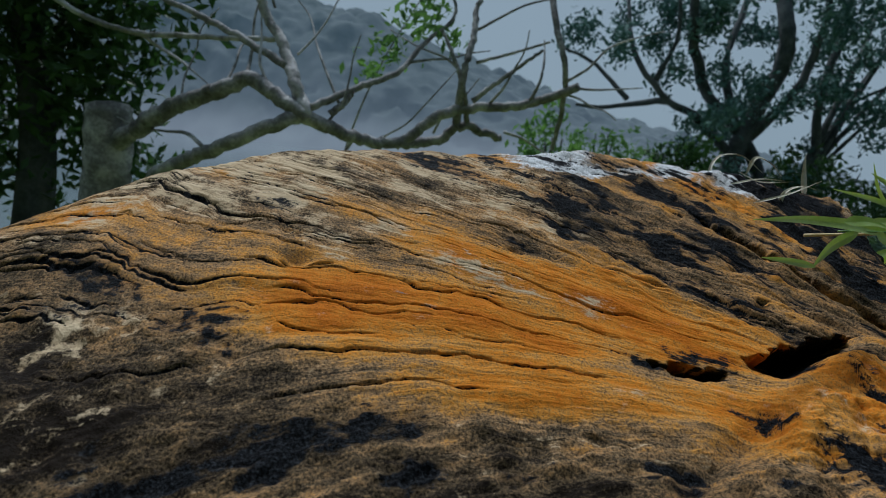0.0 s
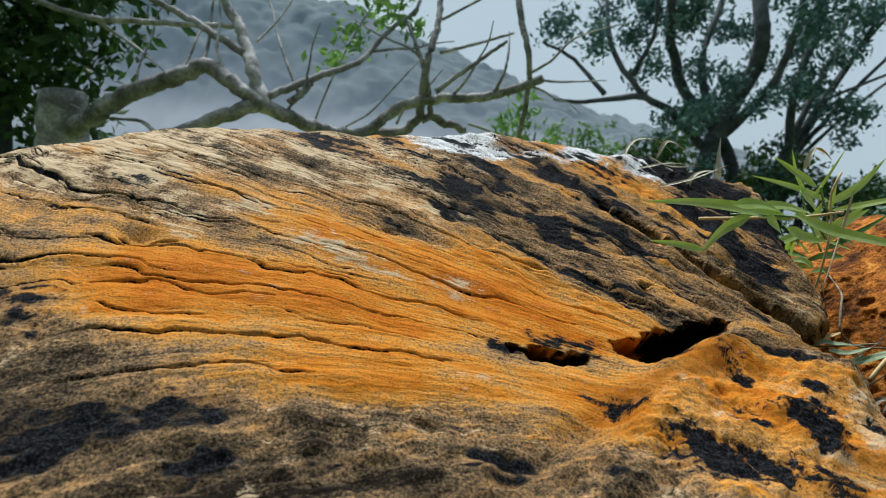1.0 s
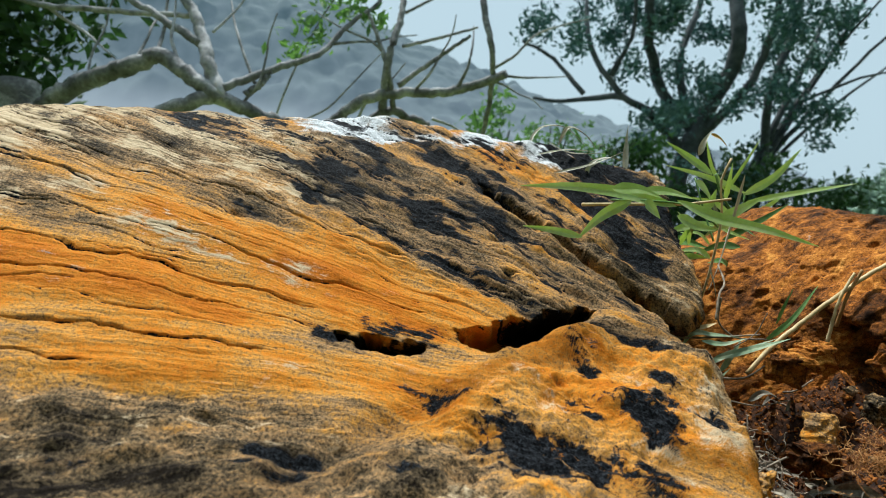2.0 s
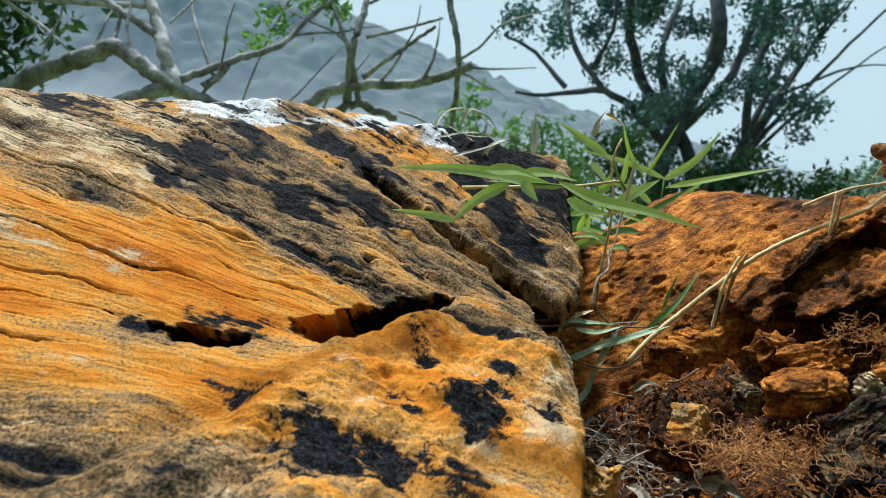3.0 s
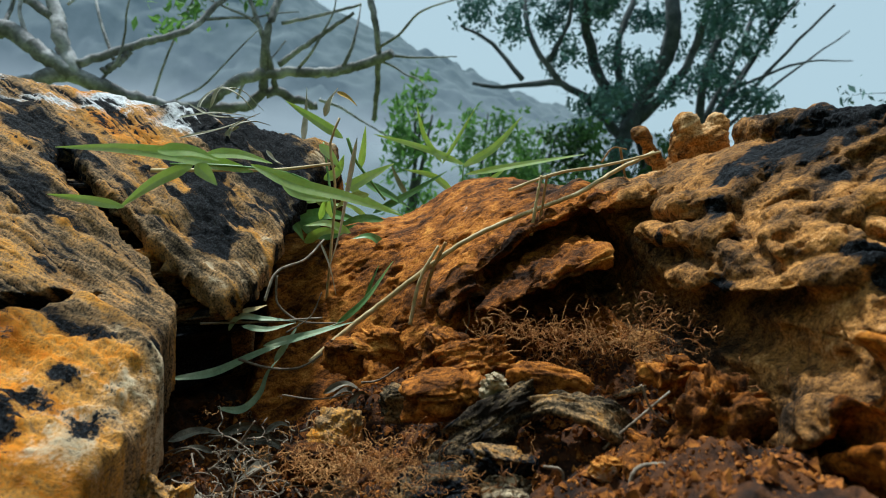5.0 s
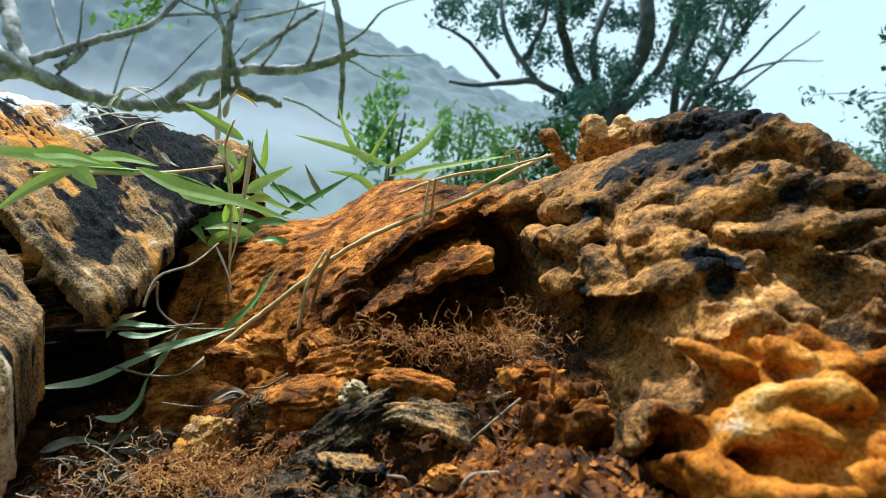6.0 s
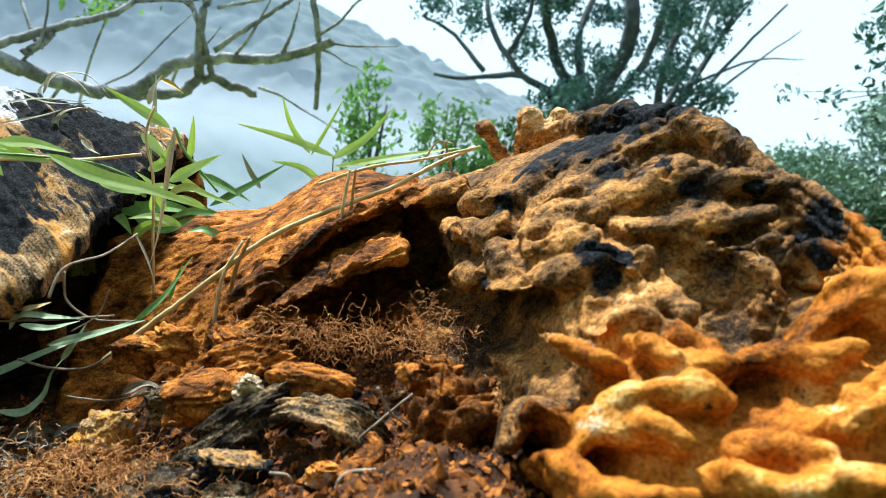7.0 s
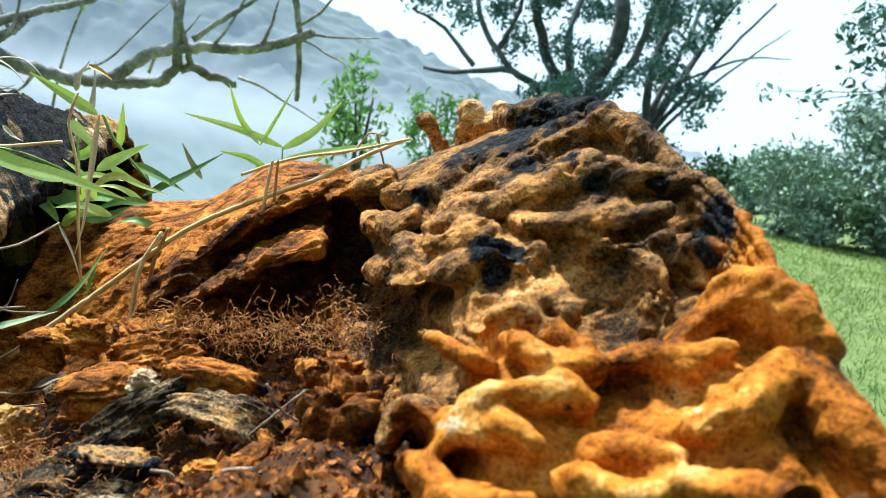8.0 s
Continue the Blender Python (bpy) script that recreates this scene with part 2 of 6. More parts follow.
crest_wood = wood_material("weathered_crest", [(0.009, 0.007, 0.006), (0.054, 0.034, 0.020), (0.22, 0.112, 0.040), (0.48, 0.230, 0.064), (0.64, 0.44, 0.23)], BLACKS, PALE, relief=0.0022, solid=(60, 120, 120), grit=0.5, fibre=0.55)
gold_wood = wood_material("golden_rot", [(0.012, 0.005, 0.002), (0.08, 0.025, 0.004), (0.31, 0.100, 0.009), (0.47, 0.185, 0.022), (0.62, 0.37, 0.12)], BLACKS, PALE, relief=0.0014, solid=(40, 70, 70), speck=0.6, rough=0.6)
soil_stuff = plain("red_rot_soil", [(0.003, 0.002, 0.0015), (0.010, 0.0045, 0.0025), (0.030, 0.011, 0.004), (0.10, 0.036, 0.009)], 45, 0.95, 0.9, 0.004)
bark = plain("grey_bark", [(0.055, 0.054, 0.056), (0.19, 0.19, 0.195), (0.48, 0.48, 0.49)], 9, 0.85, 0.7, 0.008)
# bark lifted towards blue-grey, with distance haze put into its colour
dark_bark = plain("dark_bark", [(0.025, 0.030, 0.034), (0.055, 0.064, 0.068), (0.11, 0.12, 0.125)], 5, 0.9, 0.6, 0.02)
leaf_dark = plain("dark_foliage", [(0.006, 0.014, 0.006), (0.018, 0.045, 0.014), (0.055, 0.11, 0.03)], 3, 0.6, 0)
# leaf colours made paler and bluer to carry the haze
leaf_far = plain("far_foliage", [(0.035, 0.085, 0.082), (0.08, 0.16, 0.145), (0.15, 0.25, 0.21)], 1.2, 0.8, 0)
leaf_bright = plain("young_foliage", [(0.045, 0.10, 0.04), (0.085, 0.17, 0.06), (0.15, 0.26, 0.10)], 3, 0.6, 0)
grass_green = plain("grass_leaf", [(0.26, 0.38, 0.10), (0.43, 0.56, 0.20), (0.60, 0.69, 0.38)], 40, 0.45, 0.15, 0.0004, (1, 1, 1), 0.4)
straw_stuff = plain("dry_straw", [(0.32, 0.215, 0.09), (0.54, 0.40, 0.19), (0.70, 0.56, 0.32)], 60, 0.6, 0.2, 0.0004)
lawn_stuff = plain("meadow", [(0.05, 0.075, 0.018), (0.09, 0.135, 0.035), (0.15, 0.19, 0.06)], 6, 0.9, 0.8, 0.03)
# shrub leaves lightened in place of mist before them
leaf_hazed = plain("haze_tinted_foliage", [(0.12, 0.18, 0.155), (0.19, 0.28, 0.22), (0.29, 0.39, 0.28)], 1.0, 0.9, 0)


def translucent(mat, share, colour):
    """Lets light through a thin leaf."""
    ns, ls = mat.node_tree.nodes, mat.node_tree.links
    tr = node(ns, ls, "ShaderNodeBsdfTranslucent", [(0, (*colour, 1))])
    mx = node(ns, ls, "ShaderNodeMixShader", [(0, share), (1, ns["Principled BSDF"].outputs[0]), (2, tr.outputs[0])])
    ls.new(mx.outputs[0], ns["Material Output"].inputs[0])


meadow_blade = plain('meadow_blade', [(0.06, 0.10, 0.025), (0.11, 0.17, 0.045), (0.20, 0.25, 0.08)], 2, 0.8, 0)
translucent(meadow_blade, 0.3, (0.2, 0.32, 0.06))
translucent(grass_green, 0.45, (0.74, 0.90, 0.30))
translucent(leaf_bright, 0.3, (0.2, 0.4, 0.08))
translucent(leaf_dark, 0.15, (0.08, 0.2, 0.04))

# ---- makers ----
def part(name, bm, mat, parent=None, label=""):
    me = bpy.data.meshes.new(name)
    bm.to_mesh(me)
    bm.free()
    me.materials.append(mat)
    ob = new(name, me)
    ob.parent = parent
    return tagged(ob, label)


def thing(name, label, category, at=(0, 0, 0), group="", kind=""):
    ob = new(name)
    ob.empty_display_size = 0.05
    ob.location = at
    return tagged(ob, label, category, group, kind)


def raw_mesh(name, verts, faces, mat, parent=None, label="", flat=False):
    """A mesh from arrays of corners and of faces with one number of corners."""
    verts, faces = np.asarray(verts, np.float32), np.asarray(faces, np.int32)
    me = bpy.data.meshes.new(name)
    me.vertices.add(len(verts))
    me.vertices.foreach_set("co", verts.ravel())
    n, k = faces.shape
    me.loops.add(n * k)
    me.loops.foreach_set("vertex_index", faces.ravel())
    me.polygons.add(n)
    me.polygons.foreach_set("loop_start", np.arange(0, n * k, k, dtype=np.int32))
    me.polygons.foreach_set("loop_total", np.full(n, k, np.int32))
    me.polygons.foreach_set("use_smooth", np.full(n, not flat))
    me.update(calc_edges=True)
    me.materials.append(mat)
    ob = new(name, me)
    ob.parent = parent
    return tagged(ob, label)


def sheet(name, xs, ys, z, mat, parent=None, label="", stains=None, keep=None, shift=None):
    """A skin of heights over a plan grid. stains: values at each corner for the material. keep: which corners stay. shift: moves in x and y."""
    nx, ny = len(xs), len(ys)
    gx, gy = np.meshgrid(xs, ys, indexing="ij")
    px, py = gx.ravel(), gy.ravel()
    if shift is not None:
        px, py = px + shift[0], py + shift[1]
    idx = np.arange(nx * ny).reshape(nx, ny)
    f = np.stack([idx[:-1, :-1], idx[1:, :-1], idx[1:, 1:], idx[:-1, 1:]], -1).reshape(-1, 4)
    verts = np.stack([px, py, z], 1)
    if keep is not None:
        f = f[keep[f].any(axis=1)]
        used = np.unique(f)
        remap = np.full(len(verts), -1)
        remap[used] = np.arange(len(used))
        verts, f = verts[used], remap[f]
    else:
        used = slice(None)
    ob = raw_mesh(name, verts, f, mat, parent, label)
    for key, v in (stains or {}).items():
        a = ob.data.attributes.new(key, "FLOAT", "POINT")
        a.data.foreach_set("value", np.asarray(v, np.float32)[used])
    return ob


def spline(points, n):
    """n + 1 points on a smooth line through the given ones."""
    p = np.asarray(points, float)
    d = np.r_[0, np.cumsum(np.linalg.norm(np.diff(p[:, :3], axis=0), axis=1))]
    q = np.linspace(0, d[-1], n + 1)
    return np.stack([hermite(d, p[:, k], q) for k in range(p.shape[1])], 1)


def tube(name, points, r0, r1, mat, parent=None, label="", sides=8, n=None, knobs=0.0, seed=0):
    """A tapering limb along a line."""
    n = n or max(6, 4 * len(points))
    c = spline(points, n)
    rng = np.random.default_rng(seed + int(1000 * abs(points[0][0])))
    if knobs:
        c[1:-1] += rng.normal(0, knobs * r0, (n - 1, 3))
    tan = np.gradient(c, axis=0)
    tan /= np.linalg.norm(tan, axis=1)[:, None] + 1e-9
    up = np.array([0.13, 0.31, 0.94])
    side = np.cross(tan, up)
    side /= np.linalg.norm(side, axis=1)[:, None] + 1e-9
    nor = np.cross(side, tan)
    rad = np.linspace(r0, r1, n + 1) * (1 + rng.normal(0, 0.35 * knobs, n + 1))
    a = np.linspace(0, 2 * np.pi, sides, endpoint=False)
    ring = c[:, None] + rad[:, None, None] * (np.cos(a)[None, :, None] * side[:, None] + np.sin(a)[None, :, None] * nor[:, None])
    v = ring.reshape(-1, 3)
    i = np.arange(n)[:, None] * sides
    j = np.arange(sides)
    k = (j + 1) % sides
    f = np.stack([i + j, i + k, i + sides + k, i + sides + j], -1).reshape(-1, 4)
    m = len(v)
    v = np.r_[v, c[:1], c[-1:]]
    caps = np.r_[np.stack([np.full(sides, m), k, j, j], 1), np.stack([np.full(sides, m + 1), n * sides + j, n * sides + k, n * sides + k], 1)]
    bm = bmesh.new()
    bv = [bm.verts.new(p) for p in v]
    for q in f:
        bm.faces.new([bv[t] for t in q]).smooth = True
    for q in caps:
        bm.faces.new([bv[t] for t in q[:3]]).smooth = True
    return part(name, bm, mat, parent, label)


def leaves(name, clumps, count, size, mat, parent=None, label="", seed=1, droop=0.0):
    """A crown of many small pointed leaves, gathered in clumps (centre and half-sizes)."""
    rng = np.random.default_rng(seed)
    cl = np.asarray(clumps, float)
    w = np.cbrt(cl[:, 3] * cl[:, 4] * cl[:, 5]) ** 2
    # leaves sit in sprays inside each clump, so that gaps stay open
    nspray = max(4, count // 14)
    sp_pick = rng.choice(len(cl), nspray, p=w / w.sum())
    d = rng.normal(0, 1, (nspray, 3))
    d /= np.linalg.norm(d, axis=1)[:, None]
    sp = cl[sp_pick, :3] + d * rng.uniform(0.25, 1.05, (nspray, 1)) * cl[sp_pick, 3:6]
    own = rng.integers(0, nspray, count)
    c = sp[own] + rng.normal(0, size * 1.5, (count, 3))
    a = rng.normal(0, 1, (count, 3))
    a[:, 2] -= droop
    a /= np.linalg.norm(a, axis=1)[:, None]
    b = np.cross(a, rng.normal(0, 1, (count, 3)))
    b /= np.linalg.norm(b, axis=1)[:, None]
    s = size * rng.uniform(0.5, 1.3, (count, 1))
    n = np.cross(a, b)
    v = np.stack([c - a * s, c - b * s * 0.42 + n * s * 0.12, c + a * s, c + b * s * 0.42 + n * s * 0.12], 1).reshape(-1, 3)
    f = np.arange(count * 4).reshape(-1, 4)
    ob = raw_mesh(name, v, f, mat, parent, label, flat=True)
    return tagged(ob, kind="stuff")


# ---- ground, water, distance ----
def ground_z(x, y):
    out = np.hypot(np.maximum(0, np.abs(x - 0.2) - 1.0), np.maximum(0, np.abs(y - 0.5) - 0.6))
    bank = smooth(1.6, 9.0, y - 1.1 * np.maximum(x - 1.2, 0) + 0.3)
    return -2.2 * bank + 0.05 * fbm(x * 0.6, y * 0.6, 3, 5) * smooth(0, 1.0, out)


gu = np.r_[-np.geomspace(1.2, 600, 60)[::-1], np.linspace(-1.15, 1.15, 47), np.geomspace(1.2, 600, 60)]
gx, gy = np.meshgrid(gu + 0.3, gu + 0.8, indexing="ij")
ground = sheet("ground", gu + 0.3, gu + 0.8, ground_z(gx.ravel(), gy.ravel()), lawn_stuff)
tagged(ground, "grassy green lakeside ground around the fallen log", "ground", kind="structure")

# blades of the meadow beside the log
grng = np.random.default_rng(21)
count = 60000
bx, by = 1.25 + 6.5 * grng.random(count) ** 1.6, 0.2 + 7.0 * grng.random(count) ** 1.2
bh = 0.015 + 0.03 * grng.random(count)
ba = grng.uniform(0, np.pi, count)
lean = grng.normal(0, 0.025, (count, 2))
bz = ground_z(bx, by)
bw = 0.002 + 0.001 * (bx - 1)
blades = np.stack([np.stack([bx - bw * np.cos(ba), by - bw * np.sin(ba), bz - 0.01], 1), np.stack([bx + bw * np.cos(ba), by + bw * np.sin(ba), bz - 0.01], 1), np.stack([bx + lean[:, 0], by + lean[:, 1], bz + bh], 1)], 1).reshape(-1, 3)
meadow = raw_mesh("meadow_grass", blades, np.arange(3 * count).reshape(-1, 3), meadow_blade, flat=True)
tagged(meadow, "short green meadow grass beyond the log", "grass", kind="stuff")

m, ns, ls, bsdf = material("lake_water")
bsdf.inputs["Base Color"].default_value = (0.16, 0.20, 0.21, 1)
bsdf.inputs["Roughness"].default_value = 0.05
wv = node(ns, ls, "ShaderNodeTexNoise", [("Scale", 0.6), ("Detail", 3)]).outputs[0]
ls.new(node(ns, ls, "ShaderNodeBump", [("Height", wv), ("Strength", 0.15), ("Distance", 0.05)]).outputs[0], bsdf.inputs["Normal"])
wu = np.linspace(-600, 600, 25)
lake = sheet("water", wu, wu + 606.0, np.full(625, -2.0), m)
tagged(lake, "calm pale lake mirroring the misty wooded hill", "lake", kind="structure")

# ---- the hill across the lake, its mist painted as a glow ----
m, ns, ls, bsdf = material("hill_haze_glow")
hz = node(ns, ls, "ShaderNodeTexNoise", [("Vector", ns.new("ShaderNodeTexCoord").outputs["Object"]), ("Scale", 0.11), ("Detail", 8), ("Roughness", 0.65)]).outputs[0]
# haze is put into this colour, paler towards the foot
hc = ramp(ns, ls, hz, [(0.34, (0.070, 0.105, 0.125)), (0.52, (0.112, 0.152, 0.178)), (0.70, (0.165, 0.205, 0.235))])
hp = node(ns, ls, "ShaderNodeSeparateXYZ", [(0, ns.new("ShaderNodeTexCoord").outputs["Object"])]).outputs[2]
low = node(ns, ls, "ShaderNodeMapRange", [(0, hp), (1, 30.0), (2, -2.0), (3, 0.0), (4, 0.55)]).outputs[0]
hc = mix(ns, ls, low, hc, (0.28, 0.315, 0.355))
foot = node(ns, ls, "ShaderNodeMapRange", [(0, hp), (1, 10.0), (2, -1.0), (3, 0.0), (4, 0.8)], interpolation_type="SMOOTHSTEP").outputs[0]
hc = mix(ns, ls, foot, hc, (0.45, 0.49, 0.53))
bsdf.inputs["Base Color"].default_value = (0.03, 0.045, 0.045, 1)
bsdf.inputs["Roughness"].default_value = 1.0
# the hill gives off this colour itself, in place of hazy air
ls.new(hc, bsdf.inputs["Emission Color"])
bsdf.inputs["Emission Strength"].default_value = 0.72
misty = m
HILL_X = (-260, -150, -66, -42, -25, -18, 5, 29, 44, 75, 100, 130, 170)
HILL_Z = (62, 58, 48, 41, 39.5, 36, 28.5, 22, 18, 13, 10, 6, 2)
hx = np.linspace(-260, 170, 520)
hv = np.linspace(0, 1, 60)
X, V = np.meshgrid(hx, hv, indexing="ij")
X, V = X.ravel(), V.ravel()
top = hermite(HILL_X, HILL_Z, X)
lump = 1.5 * fbm(X * 0.05, V * 5, 3, 3) + 3.2 * np.abs(fbm(X * 0.13, V * 11, 3, 8)) - 0.4
hill_y = 150 + 50 * V + 0.12 * np.abs(X) + 3 * fbm(X * 0.08, V * 6, 3, 11)
hill_z = -2.5 + (top + 2.5) * np.sin(V * np.pi / 2) + lump * smooth(0, 0.2, V)
verts = np.stack([X, hill_y, hill_z], 1)
i = np.arange(520 * 60).reshape(520, 60)
f = np.stack([i[:-1, :-1], i[1:, :-1], i[1:, 1:], i[:-1, 1:]], -1).reshape(-1, 4)
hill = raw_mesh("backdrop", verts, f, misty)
tagged(hill, "blue-grey wooded hill beyond the lake, its mist painted as a glow", "hill", kind="structure")

# ---- an unseen dark slope behind the camera, added to block sky light ----
blocker_stuff = plain("dark_blocker_green", [(0.012, 0.022, 0.010), (0.03, 0.05, 0.02), (0.06, 0.09, 0.03)], 2.5, 0.95, 0.9, 0.05)
su, sv = np.linspace(-25, 25, 160), np.linspace(0, 1, 40)
U, V = np.meshgrid(su, sv, indexing="ij")
U, V = U.ravel(), V.ravel()
slope = np.stack([U, -1.9 - 2.5 * V + 0.5 * fbm(U * 0.9, V * 6, 3, 201), -0.1 + (9.0 + 0.8 * fbm(U * 0.5, V * 0, 3, 202)) * V], 1)
i = np.arange(160 * 40).reshape(160, 40)
sky_blocker = raw_mesh("wall_south", slope, np.stack([i[:-1, :-1], i[1:, :-1], i[1:, 1:], i[:-1, 1:]], -1).reshape(-1, 4), blocker_stuff)
tagged(sky_blocker, "unseen dark slope added to keep sky light off the log", "bank", kind="structure")

# ---- the bare limbs that hang over the bank ----
dead = thing("dead_tree", "bare grey leaning tree with crooked leafless limbs", "tree", (-1.65, 3.1, -0.2))
def bowed(p):
    """The crown's limbs lean to and fro, to the bank and over the log."""
    x, y, z = p
    k = 1 + smooth(-1.6, -1.2, np.float64(x)) * (0.07 * math.sin(2.3 * x + 0.8) + 0.05 * math.sin(5.1 * z - 1.7 * x))
    return Vector((k * (x - 0.3) + 0.3, k * y, k * (z - 0.6) + 0.6))
def limb(points, r0, r1, name="branch", knobs=0.12, mat=bark):
    base = Vector(dead.location)
    return tube(name, [tuple(bowed(p) - base) for p in points], r0, r1, mat, dead, sides=9, n=7 * len(points), knobs=knobs)
limb([(-1.68, 3.1, -0.5), (-1.67, 3.1, 0.1), (-1.65, 3.1, 0.42), (-1.66, 3.12, 0.66)], 0.12, 0.11, "trunk", 0.03)
limb([(-1.62, 3.08, 0.47), (-1.35, 3.05, .68), (-1.12, 3.05, .80), (-1.0, 3.05, .86), (-.88, 3.05, .82), (-.76, 3.05, .74), (-.62, 3.05, .69), (-.46, 3.05, .64), (-.27, 3.05, .63), (-.01, 3.05, .68), (.08, 3.05, .75), (.2, 3.05, .73), (.29, 3.05, .71)], 0.045, 0.02)
limb([(-1.4, 3.0, .36), (-1.25, 3.05, .46), (-1.03, 3.05, .58), (-.85, 3.05, .67), (-.72, 3.05, .72)], 0.032, 0.03)
limb([(-.71, 3.05, .71), (-.76, 3.05, .85), (-.82, 3.05, 1.04), (-.91, 3.05, 1.19), (-.98, 3.05, 1.38)], 0.033, 0.018)
limb([(-.8, 3.05, .94), (-1.07, 3.05, 1.07), (-1.22, 3.05, 1.13), (-1.45, 3.05, 1.21)], 0.02, 0.012)
limb([(-2.0, 3.05, 1.2), (-1.72, 3.05, 1.06), (-1.52, 3.05, 1.02), (-1.27, 3.05, 1.03), (-1.06, 3.05, 1.04), (-.85, 3.05, 1.06)], 0.014, 0.012)
limb([(-.69, 3.05, .76), (-.45, 3.05, .88), (-.26, 3.05, .97), (-.14, 3.05, 1.11), (.01, 3.05, 1.27), (-.03, 3.05, 1.38)], 0.018, 0.007)
limb([(-.59, 3.05, .74), (-.52, 3.05, .80), (-.48, 3.05, .86)], 0.017, 0.012)
limb([(-.24, 3.05, .62), (-.18, 3.05, .66), (-.04, 3.05, .78), (.12, 3.05, .84), (.29, 3.05, .86), (.48, 3.05, .92), (.62, 3.05, .99)], 0.026, 0.022)
limb([(.11, 3.05, .76), (.08, 3.05, .89), (.02, 3.05, 1.04), (-.06, 3.05, 1.2)], 0.014, 0.008)
limb([(.06, 3.05, .74), (.06, 3.05, .97), (.10, 3.05, 1.17), (.11, 3.05, 1.29), (.16, 3.05, 1.42)], 0.022, 0.012)
limb([(.12, 3.05, .87), (.22, 3.05, .96), (.36, 3.05, 1.08), (.43, 3.05, 1.14)], 0.014, 0.008)
limb([(.44, 3.05, 1.45), (.49, 3.05, 1.23), (.54, 3.05, 1.08), (.56, 3.05, .93), (.55, 3.05, .68)], 0.018, 0.012)
limb([(.12, 3.05, 1.05), (.26, 3.05, 1.10), (.46, 3.05, 1.18)], 0.009, 0.006)

# ---- leafy tree behind the log's far end ----
lt = thing("leafy_tree", "dark dense broad-leaved tree behind the log", "tree", (-2.4, 3.6, -0.3))
tube("trunk", [(0, 0, -0.3), (0.05, 0.05, 0.8), (-0.1, 0, 2.0)], 0.12, 0.07, dark_bark, lt)
leaves("crown", [(0.1, 0, 1.35, .75, .5, .5), (-.6, 0, 1.2, .7, .5, .6), (.55, -.1, 1.7, .5, .4, .4), (-.3, .1, .7, .7, .4, .5), (.35, .2, .85, .35, .3, .4), (.0, 0, 2.0, .9, .5, .5)], 9000, 0.05, leaf_dark, lt, seed=4)

# ---- the tree on the bank ----
bt = thing("bank_tree", "tall many-stemmed tree with thin dark foliage", "tree", (5.6, 11, -1.6))
bt_base = Vector(bt.location)
def swayed(p):
    """The stems spread to all sides as they rise."""
    x, y, z = p
    k = 1 + 0.055 * max(0, z - 0.8) * math.sin(2.7 * x + 1.1) / 2.2
    return Vector((k * (x - 0.5) + 0.5, k * y, k * (z - 0.6) + 0.6))
def stem(points, r0, r1, name="stem"):
    return tube(name, [tuple(swayed(p) - bt_base) for p in points], r0, r1, dark_bark, bt, sides=7, knobs=0.12)
stem([(5.0, 11, -2), (5.1, 11, 1.08), (5.37, 11, 1.84), (5.67, 11, 2.83), (5.45, 11, 3.73), (5.1, 11, 5.2)], 0.2, 0.1, "trunk")
stem([(5.5, 11, -1.5), (5.39, 11, 1.16), (4.49, 11, 2.04), (4.02, 11, 3.03), (3.9, 11, 4.5)], 0.15, 0.06)
stem([(6.4, 11, -1.5), (6.52, 11, 1.08), (6.4, 11, 2.14), (6.56, 11, 3.3), (6.68, 11, 4.8)], 0.11, 0.05)
stem([(6.4, 11, -1.2), (6.6, 11, 1.14), (7.2, 11, 2.61), (7.8, 11, 4.2)], 0.09, 0.03)
stem([(6.3, 11, 0.6), (6.9, 11, 1.6), (7.6, 11, 2.6), (8.6, 11, 3.9)], 0.06, 0.02)
stem([(6.3, 11, 0.8), (6.75, 11, 2.2), (7.1, 11, 3.6), (7.2, 11, 4.6)], 0.07, 0.03)
stem([(5.3, 11, 1.4), (5.9, 11, 2.2), (6.2, 11, 3.2), (6.1, 11, 4.6)], 0.09, 0.04)
stem([(5.2, 11, 1.2), (4.7, 11, 2.6), (4.9, 11, 3.8), (4.6, 11, 5.0)], 0.09, 0.04)
stem([(5.0, 11, 1.12), (3.77, 11, 1.87), (2.62, 11, 1.65), (2.22, 11, 1.66)], 0.09, 0.03)
stem([(3.77, 11, 1.87), (3.18, 11, 2.47), (2.84, 11, 3.6)], 0.06, 0.03)
stem([(3.08, 11, 1.84), (2.41, 11, 2.39), (1.9, 11, 2.57)], 0.05, 0.02)
stem([(3.5, 11, 2.2), (3.75, 11, 2.9), (3.65, 11, 3.9)], 0.05, 0.02)
stem([(6.6, 11, 1.0), (7.6, 11, 2.2), (9.0, 11, 3.5)], 0.04, 0.012)
stem([(6.5, 11, 1.3), (7.3, 11, 2.9), (8.2, 11, 4.4)], 0.045, 0.015)
stem([(7.0, 11, 2.2), (7.9, 11, 2.7), (9.2, 11, 3.0)], 0.03, 0.008)
clumps = []
crng = random.Random(12)
